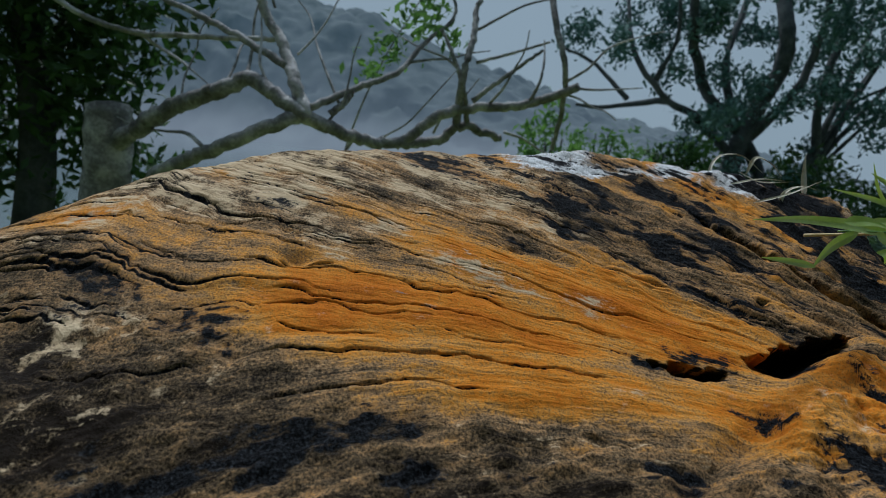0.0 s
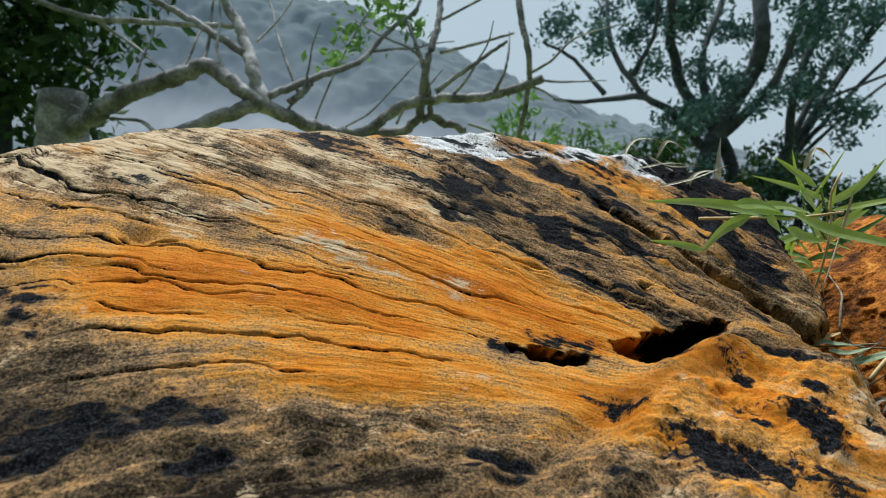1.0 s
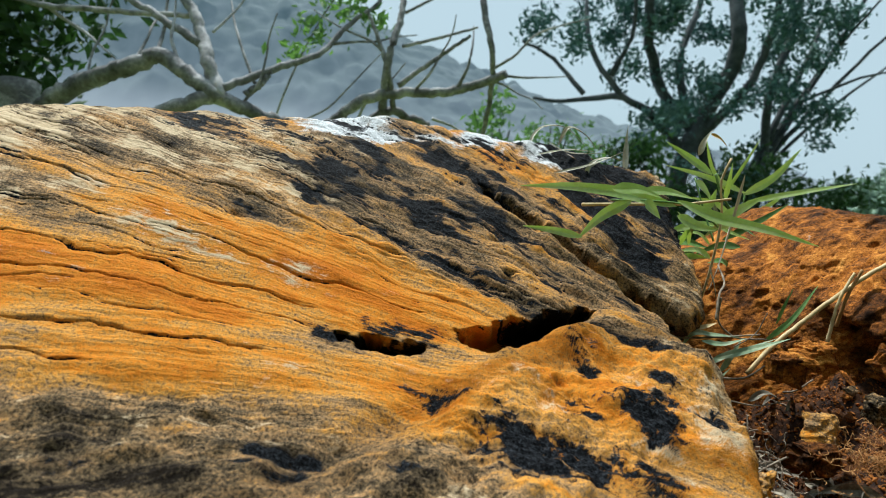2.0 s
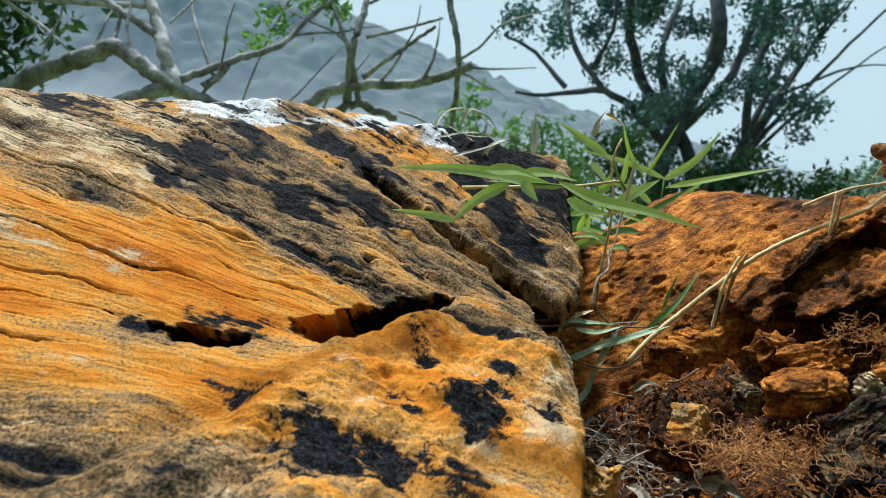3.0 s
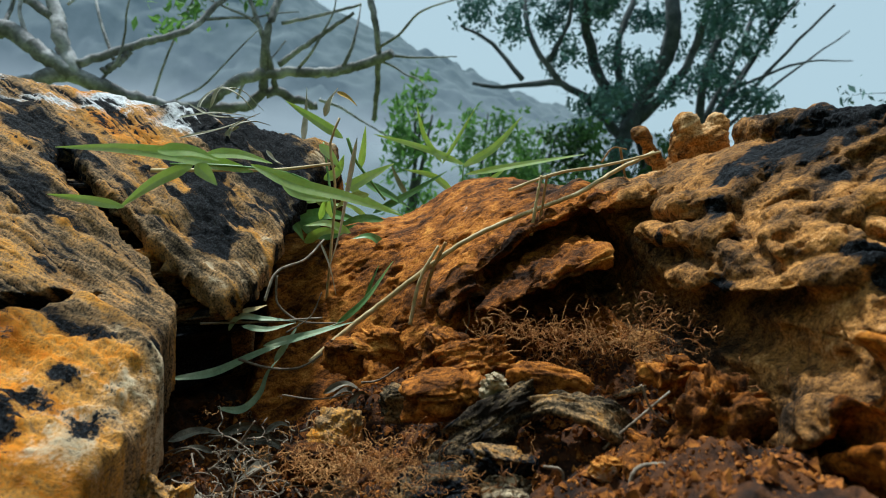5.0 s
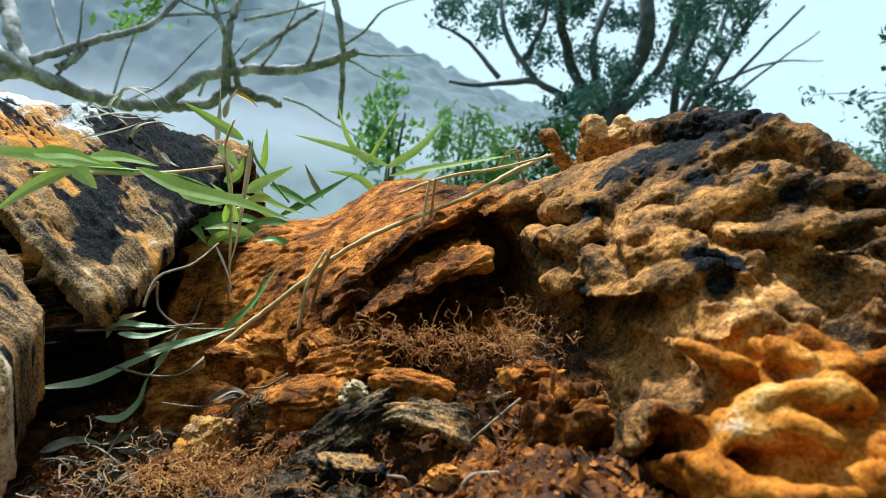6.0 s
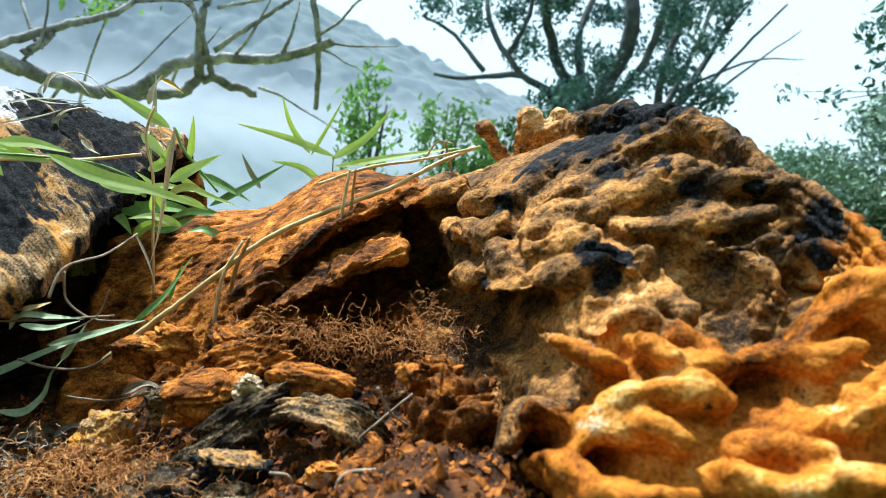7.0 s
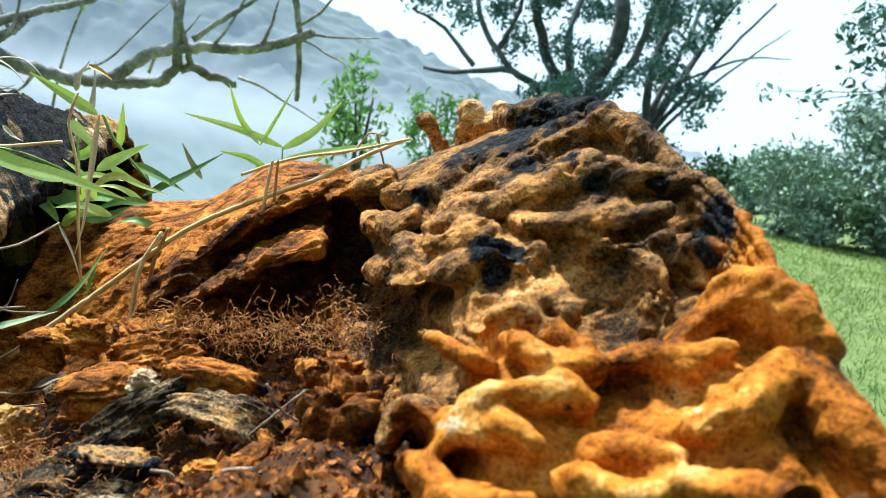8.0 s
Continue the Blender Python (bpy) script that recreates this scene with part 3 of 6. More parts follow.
for cx, cz, rx, rz, k in ((-1.1, 4.6, 1.0, 0.8, 14), (0.1, 5.0, 1.3, 0.8, 16), (-0.6, 3.5, 1.0, 0.7, 12), (1.0, 4.3, 0.8, 1.0, 10), (1.6, 5.2, 0.7, 0.6, 6), (-2.5, 4.5, 0.7, 0.6, 5), (-3.1, 4.1, 0.5, 0.4, 3), (-0.5, 2.5, 1.4, 0.6, 5), (1.9, 3.6, 0.8, 0.8, 2), (0.6, 3.1, 1.0, 0.6, 2)):
    for _ in range(k):
        clumps.append((cx + crng.uniform(-rx, rx), crng.uniform(-1.3, 1.3), cz + crng.uniform(-rz, rz), crng.uniform(0.16, 0.42), 0.3, crng.uniform(0.12, 0.3)))
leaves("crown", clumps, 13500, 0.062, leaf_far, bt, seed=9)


def bush(label, at, width, height, count, size, mat, seed, depth=0.8):
    """A rounded, uneven shrub: stems and a crown of sprays."""
    ob = thing("bush", label, "bush", at)
    r = random.Random(seed)
    for k in range(3):
        tube("stem", [(0, 0, -0.3), (r.uniform(-0.2, 0.2) * width, 0, 0.4 * height), (r.uniform(-0.5, 0.5) * width, 0, 0.9 * height)], 0.02 * height + 0.01, 0.01, dark_bark, ob, sides=6)
    cl = [(r.uniform(-1, 1) * width, r.uniform(-1, 1) * depth, height * r.uniform(0.15, 1.0) * (1 - 0.25 * abs(r.uniform(-1, 1))), width * r.uniform(0.2, 0.4), depth * 0.5, height * r.uniform(0.12, 0.26)) for _ in range(16)]
    leaves("crown", cl, count, size, mat, ob, seed=seed)
    return ob


# shrubs on the bank, behind the hollow and at the meadow's edge
bush("dark green shrub on the lake bank", (3.4, 10.2, -1.4), 1.1, 2.6, 3600, 0.07, leaf_bright, 31)
bush("dark green shrub on the lake bank", (4.9, 10.4, -1.2), 1.3, 2.2, 3600, 0.07, leaf_dark, 32)
bush("green shrub under the bank tree", (6.6, 10.6, -0.9), 1.3, 2.1, 3000, 0.07, leaf_dark, 33)
bush("bright green sapling by the water", (1.0, 6.0, -0.9), 0.3, 1.95, 1100, 0.05, leaf_bright, 34, 0.3)
bush("bright green shrub on the lake bank", (2.45, 9.8, -1.2), 0.5, 2.6, 1800, 0.06, leaf_bright, 40, 0.4)
bush("rounded grey-green shrub at the meadow's edge", (6.5, 6.9, -0.05), 0.55, 1.1, 6000, 0.05, leaf_hazed, 35)
bush("tall grey-green shrub at the meadow's edge", (7.4, 6.3, -0.05), 0.7, 2.0, 9000, 0.05, leaf_hazed, 36)
bush("dense green shrub at the meadow's edge", (7.9, 5.7, -0.05), 0.7, 1.5, 6000, 0.05, leaf_hazed, 37)
bush("tall grey-green shrub at the meadow's edge", (8.6, 6.2, -0.05), 1.0, 3.2, 9000, 0.07, leaf_hazed, 41)
bush("pale shrub far along the bank, haze put into its leaf colour", (11.2, 14.5, -0.8), 1.4, 2.2, 6000, 0.1, leaf_hazed, 38)
bush("pale shrub far along the bank, haze put into its leaf colour", (13.5, 14.5, -0.8), 1.6, 1.9, 6000, 0.1, leaf_hazed, 39)

# sprays that hang into view over the meadow
spray = thing("meadow_tree", "slender tree at the meadow with drooping leafy twigs", "tree", (5.2, 3.0, 0.0))
tube("trunk", [(0, 0, -0.2), (0.05, 0, 1.2), (-0.15, 0, 2.1), (-0.5, 0, 2.8)], 0.07, 0.04, dark_bark, spray)
def hang(points, r, count, seed, spread=0.09):
    q = [tuple(Vector(p) - Vector(spray.location)) for p in points]
    tube("twig", q, r, r * 0.4, dark_bark, spray, sides=5)
    c = spline(q, 8)
    leaves("leaf_spray", [(*p, spread, spread, spread) for p in c[3:]], count, 0.03, leaf_far, spray, seed=seed, droop=0.6)
hang([(4.85, 3.0, 2.45), (4.6, 3.0, 2.3), (3.9, 3.0, 1.8), (3.5, 2.99, 1.62), (3.34, 2.99, 1.5)], 0.012, 420, 61, 0.13)
hang([(5.0, 3.0, 2.2), (4.3, 3.0, 2.0), (3.8, 2.97, 1.55), (3.45, 2.95, 1.34), (3.38, 2.95, 1.28)], 0.010, 260, 62)
hang([(5.2, 3.0, 1.7), (4.4, 3.0, 1.5), (3.9, 2.97, 1.28), (3.5, 2.96, 1.19), (3.27, 3.13, 1.12)], 0.006, 120, 63, 0.05)
hang([(3.95, 2.97, 1.30), (3.5, 3.1, 1.2), (3.2, 3.25, 1.16), (3.1, 3.25, 1.14)], 0.004, 60, 64, 0.035)

# fine twigs and young leaves on the bare limbs
trng = np.random.default_rng(77)
for bx, bz, dx, dz, ln in ((-.86, 1.2, -.2, .5, .5), (-1.1, .82, .25, .55, .45), (-.9, .85, -.15, .6, .4), (-.6, .70, .35, .45, .5), (-.45, .66, -.1, -.35, .2), (-.2, 1.02, .4, .1, .4), (-.05, .70, .2, .5, .35), (.2, .86, .3, .4, .4),
                           (.4, .90, .2, .5, .35), (.5, .93, .5, .25, .45), (.3, .74, .5, -.12, .4), (-1.3, .72, .1, .6, .5), (-1.2, .52, -.3, .2, .4), (-.75, 1.0, .35, .35, .45), (-.3, .66, .45, .3, .5), (-1.5, 1.03, .3, -.2, .4),
                           (.05, 1.0, -.4, .3, .4), (.12, 1.2, .4, .25, .5), (-1.0, .86, .1, .5, .6), (-.55, .80, -.3, .6, .6), (.55, 1.0, .5, .4, .5), (.56, .95, .35, -.1, .3)):
    d = np.array([dx, trng.uniform(-0.15, 0.15), dz])
    d /= np.linalg.norm(d)
    p = np.array([bx, 3.05, bz])
    pts = [tuple(p)]
    for k in range(4):
        p = p + d * ln / 4
        d = d + trng.normal(0, 0.22, 3)
        d /= np.linalg.norm(d)
        pts.append(tuple(p))
    limb(pts, trng.uniform(0.005, 0.011), 0.0025, "twig", 0.05)
sprig = thing("leafy_sapling", "bright young leaves between the bare limbs", "sapling", (-0.2, 3.3, -0.4))
tube("stem", [(-0.5, 0.3, -0.3), (-0.42, 0.2, 0.5), (-0.25, 0, 1.2), (-0.12, -0.06, 1.5), (0.02, -0.1, 1.75)], 0.012, 0.003, bark, sprig, sides=6)
leaves("crown", [(.0, -.1, 1.65, .13, .08, .1), (-.12, -.1, 1.5, .12, .08, .07), (-.2, -.1, 1.42, .08, .06, .05), (.16, -.1, 1.57, .1, .06, .05), (.1, -.05, 1.8, .15, .1, .08)], 320, 0.03, leaf_bright, sprig, seed=71)

# ---- the fallen log ----
log = thing("fallen_log", "rotten hollow fallen log, orange-brown wood with charred patches", "log", (0.2, 0.5, 0))
log_base = Vector(log.location)

# burnt, bleached and orange stains: x, y, half-length along the grain, half-width across it, strength
LEFT_CHAR = ((-0.224, 0.436, 0.073, 0.015, 0.47), (-0.156, 0.411, 0.037, 0.014, 0.66), (-0.264, 0.467, 0.033, 0.005, 0.66), (-0.063, 0.337, 0.057, 0.01, 1.14), (0.006, 0.324, 0.02, 0.006, 0.95), (-0.083, 0.309, 0.016, 0.005, 0.85), (-0.132, 0.301, 0.015, 0.005, 0.66), (-0.177, 0.317, 0.016, 0.006, 0.66), (-0.152, 0.556, 0.049, 0.012, 0.4), (-0.139, 0.375, 0.046, 0.011, 0.28), (-0.13, 0.304, 0.031, 0.004, 0.76), (0.063, 0.333, 0.018, 0.006, 0.57), (0.164, 0.354, 0.027, 0.012, 0.81))
TOP_CHAR = ((-0.005, 0.72, 0.043, 0.025, 0.92), (0.109, 0.661, 0.051, 0.034, 0.50), (0.004, 0.73, 0.021, 0.025, 0.84), (0.058, 0.755, 0.019, 0.034, 0.75), (0.136, 0.667, 0.021, 0.019, 0.84), (0.176, 0.714, 0.024, 0.02, 0.84), (0.127, 0.611, 0.015, 0.012, 0.67), (0.235, 0.622, 0.041, 0.022, 0.84), (0.249, 0.724, 0.031, 0.03, 0.75), (0.288, 0.686, 0.025, 0.038, 0.67), (0.326, 0.601, 0.026, 0.02, 0.50), (0.33, 0.794, 0.025, 0.043, 0.67), (0.267, 0.551, 0.037, 0.007, 0.58), (0.072, 0.574, 0.013, 0.009, 0.41), (0.176, 0.455, 0.024, 0.012, 0.85), (0.283, 0.636, 0.026, 0.024, 0.70), (0.225, 0.470, 0.030, 0.012, 0.75), (0.255, 0.478, 0.018, 0.010, 0.6))
KNOB_CHAR = ((.308, .373, .035, .03, 0.98), (.251, .411, .019, .012, 0.77), (.169, .346, .019, .012, 0.72), (.231, .346, .017, .014, 0.72), (.333, .408, .015, .036, 0.68), (.35, .46, .010, .034, 0.64),
             (.384, .413, .019, .034, 0.85), (.403, .441, .012, .022, 0.77), (.428, .425, .015, .05, 0.42), (.29, .394, .022, .026, 0.77), (.365, .365, .018, .03, 0.77), (.191, .365, .015, .006, 0.59))
FLAP_CHAR = ((0.44, 0.635, 0.022, 0.045, 1.22), (0.39, 0.8, 0.045, 0.045, 0.85), (0.475, 0.7, 0.025, 0.054, 0.92), (0.402, 0.696, 0.027, 0.027, 0.49), (0.455, 0.8, 0.045, 0.054, 0.73))
PALE_STAIN = ((.126, .79, .05, .03, 1.0), (-.014, .675, .035, .016, .6), (.032, .521, .036, .009, .75), (-.045, .547, .03, .01, .6), (.062, .507, .031, .006, .7), (.132, .507, .021, .01, .65),
              (-.247, .423, .025, .009, .6), (.134, .409, .022, .022, .4), (-.27, .546, .053, .006, .35), (.393, .438, .019, .015, .75), (.381, .382, .019, .035, .45), (-.1, .505, .03, .01, .35), (-.2, .59, .06, .02, .35))
ORANGE = ((.012, .457, .120, .032, .46), (.149, .51, .132, .057, .36), (-.312, .543, .047, .006, .25), (.02, .376, .091, .014, .1), (.335, .458, .056, .05, .34), (.25, .43, .08, .05, .28), (.11, .415, .10, .03, .26), (.233, .515, .111, .035, .34),
          (.286, .771, .075, .07, .2), (-.175, .348, .098, .025, -.22), (-.059, .596, .109, .036, -.1), (.077, .591, .12, .05, -.1), (-.2, .45, .08, .03, -.12), (.36, .40, .08, .06, .28))


def stain(spots, x, y, g, rag):
    """Ragged spots that follow the grain."""
    v = np.zeros(x.shape)
    for sx, sy, rx, rg, s in spots:
        g0 = float(psi(np.array([sx]), np.array([sy]))[0])
        d = ((x - sx) / rx) ** 2 + ((g - g0) / (rg + 0.002)) ** 2
        v = np.maximum(v, s * (0.95 * np.exp(-0.55 * d) + rag * np.exp(-0.3 * d))) if s > 0 else v + s * np.exp(-d)
    return v


# cracks that run along the fibres: x from, x to, a point's x and y on it, width, depth
CRACKS = ((-.34, -.06, -.2, .458, .0020, .006), (-.15, .01, -.06, .478, .0024, .007), (-.125, .175, .0, .456, .0020, .006), (-.11, .15, .02, .416, .0026, .009), (-.1, .05, -.02, .380, .0024, .008),
          (-.105, -.03, -.07, .418, .0018, .005), (-.03, .16, .06, .483, .0026, .009), (.02, .26, .12, .515, .0026, .008), (-.275, -.08, -.19, .547, .0030, .009), (-.18, -.02, -.1, .570, .0024, .008),
          (-.15, -.04, -.1, .617, .0024, .008), (-.24, -.14, -.18, .371, .0018, .005), (.07, .23, .12, .579, .0024, .008), (.17, .29, .23, .582, .0022, .007))
MORE_CRACKS = ((.24, .31, .28, .615, .0022, .006), (.09, .19, .13, .513, .0022, .006), (.17, .25, .2, .75, .0024, .008), (.2, .29, .24, .520, .0020, .006), (-.30, -.19, -.25, .585, .0026, .008), (-.12, -.075, -.1, .483, .0050, .012))


def trunk_skin(x, y):
    g = psi(x, y)
    wob = 0.0035 * fbm(x * 34, g * 22, 3, 7) + 0.0014 * fbm(x * 130, g * 60, 2, 9)
    gw = g + wob
    z = trunk_base(x, y)
    crest = hermite(CREST_X, CREST_Y, x) - y
    knob, _, _ = along(((0.44, 0.44), (0.37, 0.43), (0.30, 0.38), (0.24, 0.31), (0.15, 0.26)), x, y)
    knob = 1 - smooth(0.04, 0.075, knob + 0.008 * fbm(x * 40, y * 40, 3, 21))
    scaly = smooth(0.0, 0.12, x) * smooth(0.53, 0.60, g)
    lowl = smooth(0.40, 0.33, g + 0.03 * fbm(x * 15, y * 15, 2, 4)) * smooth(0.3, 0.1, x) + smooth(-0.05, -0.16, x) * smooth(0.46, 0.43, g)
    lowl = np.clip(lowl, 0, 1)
    face = np.clip(1 - knob - scaly - lowl, 0, 1)
    # swells, fibres, scales and lumps
    z = z + 0.0042 * fbm(x * 9, g * 28, 3, 1) + 0.0010 * fbm(x * 16, g * 110, 3, 2) * (face + 0.4)
    z = z + 0.0005 * fbm(x * 60, g * 420, 2, 3)
    z = z + scaly * (0.0055 * fbm(x * 38, g * 46, 4, 12) - 0.004 * np.abs(fbm(x * 22, g * 60, 3, 13)))
    z = z + lowl * (0.006 * fbm(x * 24, g * 60, 4, 14) + 0.003 * fbm(x * 90, y * 110, 3, 15))
    z = z + knob * (0.010 + 0.012 * fbm(x * 24, y * 24, 4, 16) - 0.006 * np.abs(fbm(x * 40, y * 40, 3, 18)) + 0.0030 * fbm(x * 110, y * 110, 3, 17))
    swollen, sw, _ = along(((0.228, 0.395), (0.262, 0.424), (0.299, 0.449), (0.337, 0.478), (0.385, 0.505), (0.418, 0.494), (0.44, 0.47)), x, y)
    z = z + 0.011 * np.exp(-(swollen / 0.016) ** 2) * smooth(0.0, 0.35, sw)
    trough, tw, _ = along(((0.165, 0.34), (0.20, 0.37), (0.25, 0.412), (0.30, 0.445), (0.33, 0.465)), x, y)
    z = z - 0.009 * np.exp(-(trough / 0.011) ** 2)
    # the ledge above the blackened side
    ledge = smooth(-0.03, -0.16, x)
    z = z - 0.004 * ledge * smooth(0.0, 0.006, 0.462 - gw)
    # cracks
    crack = np.zeros(x.shape)
    rng = np.random.default_rng(3)
    many = list(CRACKS + MORE_CRACKS)
    for _ in range(300):
        cx, cy = rng.uniform(-0.4, 0.34), rng.uniform(0.42, 0.80)
        half = rng.uniform(0.015, 0.075)
        if (cx > 0.1 and cy < 0.5) or (cx > -0.12 and cy < 0.53 and rng.random() < 0.45):
            continue
        many.append((cx - half, cx + half, cx, cy, rng.uniform(0.0009, 0.0018), rng.uniform(0.002, 0.006)))
    for xa, xb, cx, cy, w, d in many:
        w, d = 0.42 * w, 0.6 * d
        g0 = float(psi(np.array([cx]), np.array([cy]))[0])
        near = (x > xa) & (x < xb) & (np.abs(g - g0) < 0.03)
        if not near.any():
            continue
        xx = x[near]
        u = (xx - xa) / (xb - xa)
        taper = np.clip(np.sin(np.pi * u) * 2.6, 0, 1) * np.clip(0.85 + 0.5 * vnoise(xx * 70, xx * 0 + cx * 70, 5), 0.3, 1.2)
        gg = g[near] + wob[near] + 0.004 * vnoise(xx * 28, xx * 0 + cy * 50, 8) - g0
        v = np.minimum(1, 1.6 * taper) * np.exp(-(gg / (0.85 * w * (0.4 + 0.6 * taper))) ** 2)
        # one lip of a crack stands a little proud
        z[near] = z[near] - d * v
        crack[near] = np.maximum(crack[near], v)
    # deep holes, and the pit beside the knob
    rag = 0.004 * fbm(x * 70, y * 70, 3, 31)
    d, _, _ = polygon(HOLE, x, y)
    hole = smooth(0.003, -0.004, d + 1.2 * rag + 0.003 * fbm(x * 150, y * 150, 2, 34))
    z = z - 0.03 * hole
    d2, _, _ = polygon(HOLLOW, x, y)
    pit = smooth(0.004, -0.005, d2 + 0.003 + 0.9 * rag + 0.003 * fbm(x * 140, y * 140, 2, 33))
    z = z - 0.03 * pit
    # black that paints the shade under the hollow's far lip
    pit_shade = 1.0 * smooth(0.002, -0.006, d2) * smooth(0.285, 0.325, x)
    # dark hole marks
    for hx, hy, hr in ((0.305, 0.553, 0.004), (0.30, 0.60, 0.004), (-0.108, 0.487, 0.007), (0.075, 0.565, 0.004), (0.33, 0.435, 0.004)):
        z = z - 0.009 * np.exp(-(((x - hx) / (1.8 * hr)) ** 2 + ((y - hy) / hr) ** 2))
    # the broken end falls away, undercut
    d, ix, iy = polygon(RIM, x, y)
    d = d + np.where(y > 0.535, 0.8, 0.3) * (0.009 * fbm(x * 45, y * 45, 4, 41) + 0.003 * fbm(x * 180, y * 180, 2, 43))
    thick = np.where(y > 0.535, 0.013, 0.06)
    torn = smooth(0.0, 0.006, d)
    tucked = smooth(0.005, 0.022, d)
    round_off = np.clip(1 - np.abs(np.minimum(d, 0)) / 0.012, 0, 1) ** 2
    flap_top = smooth(0.3, 0.36, x) * smooth(0.55, 0.62, y)
    z = z + flap_top * 0.007 * fbm(x * 40, y * 40, 4, 46)
    z = z - 0.0035 * round_off - thick * torn - 0.03 * tucked
    under = (0.12 * tucked + 0.004 * torn) * smooth(0.28, 0.32, y) + 0.004 * torn * fbm3(x * 90, y * 90, z * 90, 3, 45)
    shift = (ix * under, iy * under + 0.045 * hole + 0.045 * pit)
    z = np.maximum(np.where(x < -1.2, z - 9 * (x + 1.2) ** 2 - 3 * smooth(-1.36, -1.44, x), z), -0.05)
    # stains, with shade painted in among the black
    rag = 0.55 * fbm(x * 40, g * 130, 4, 51) + 0.25 * fbm(x * 120, y * 120, 2, 52)
    char = np.maximum.reduce([stain(s, x, y, g, rag) for s in (LEFT_CHAR, TOP_CHAR, KNOB_CHAR, FLAP_CHAR)])
    # crack walls are coloured black, as if in shade
    char = np.maximum(char, 1.1 * smooth(0.04, 0.3, crack))
    # charred hole, its inner shade painted black as well
    char = np.maximum(char, 1.0 * smooth(0.004, -0.002, polygon(HOLE, x, y)[0] + 0.5 * rag * 0.02))
    rim_pale = smooth(-0.03, -0.008, d + 0.012 * fbm(x * 50, y * 50, 3, 77)) * smooth(0.001, -0.003, d) * smooth(0.545, 0.56, y) * smooth(0.40, 0.44, x)
    # besides burnt mottling, the undercut edge gets its shade as black
    char = np.maximum(char, pit_shade) + (0.15 + 0.85 * fbm(x * 20, g * 55, 3, 56)) * scaly + (-0.12 + 0.40 * fbm(x * 30, g * 60, 3, 57)) * lowl + knob * (-0.02 + 0.40 * fbm(x * 22, y * 22, 3, 58)) + 0.5 * smooth(0.004, 0.012, d) + (0.34 + 0.4 * fbm(x * 34, y * 34, 3, 79)) * smooth(0.33, 0.42, x) * smooth(0.60, 0.68, y) - 0.5 * rim_pale
    z = z - 0.0018 * np.clip(char, 0, 1)
    z = z + 0.002 * np.clip(char, 0, 1) * fbm(x * 150, g * 240, 3, 61)
    pale = stain(PALE_STAIN, x, y, g, rag) + 0.22 * smooth(0.1, 0.5, fbm(x * 30, g * 60, 3, 72)) * (1 - lowl) + 0.06 * face
    pale = pale * 0.9 + 0.42 * lowl * smooth(0.05, 0.45, fbm(x * 70, g * 120, 4, 73))
    top = smooth(0.075, 0.03, crest) * smooth(-0.09, -0.05, crest) * smooth(0.05, 0.12, x) * smooth(0.44, 0.36, x)
    # where the sky's reflection is painted along the crest
    bleach = top * (0.80 + 0.9 * fbm(x * 24, y * 24, 3, 71))
    pale = np.maximum(pale, (0.42 + 0.3 * fbm(x * 20, g * 50, 3, 74)) * smooth(0.2, 0.05, crest) * smooth(0.05, -0.15, x))
    tone = 0.36 + 1.1 * stain([o for o in ORANGE if o[4] > 0], x, y, g, 0.15) + sum(stain([o], x, y, g, 0) for o in ORANGE if o[4] < 0)
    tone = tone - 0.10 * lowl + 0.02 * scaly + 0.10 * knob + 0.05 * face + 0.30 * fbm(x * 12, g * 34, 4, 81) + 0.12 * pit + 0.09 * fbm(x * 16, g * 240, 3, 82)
    pale = np.maximum(pale, (0.66 + 0.5 * fbm(x * 14, g * 40, 4, 75)) * np.maximum(smooth(0.04, -0.14, x), 0.8 * smooth(0.24, 0.08, x) * smooth(0.57, 0.63, g)) * smooth(0.47, 0.52, g))
    pale = np.maximum(pale, knob * (0.22 + 0.55 * fbm(x * 26, y * 26, 4, 76) + 0.35 * smooth(0.36, 0.43, x)))
    pale = np.maximum(pale, (0.36 + 0.6 * rag) * rim_pale)
    st = dict(tone=tone, char=char, pale=pale, bleach=bleach, grain_along=x * (1 + 8 * knob), grain_across=gw * (1 - knob) + 0.5 * y * knob - 0.8 * (thick * torn + 0.03 * hole + 0.03 * pit))
    solid = d < 0.024
    return z, st, shift, solid


def log_sheet(names, xs, ys, zfun, mat):
    """One skin, split between the parts that share it: name, label and the corners that each keeps."""
    gx, gy = np.meshgrid(xs, ys, indexing="ij")
    x, y = gx.ravel(), gy.ravel()
    z, stains, shift, *solid = zfun(x, y)
    for name, label, keep, *own in names(x, y):
        if solid:
            keep = keep & solid[0]
        sheet(name, xs - log_base.x, ys - log_base.y, z, own[0] if own else mat, log, label, stains, keep, shift)


def trunk_parts(x, y):
    _, _, side = along(FLAP_SIDE, x, y)
    flap = (side > 0) & (x > 0.27) & (y > 0.5)
    return (("trunk_wall", "cracked orange-tan wood, silvered on top and blackened below", ~flap), ("bark_flap", "split-off charred slab of wood with a torn edge", flap))


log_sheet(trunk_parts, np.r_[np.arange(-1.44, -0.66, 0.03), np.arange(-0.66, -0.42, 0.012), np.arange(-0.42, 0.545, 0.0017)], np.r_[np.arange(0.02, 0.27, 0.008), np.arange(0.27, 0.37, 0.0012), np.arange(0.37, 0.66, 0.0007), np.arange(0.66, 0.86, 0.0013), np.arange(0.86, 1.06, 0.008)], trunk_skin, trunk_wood)


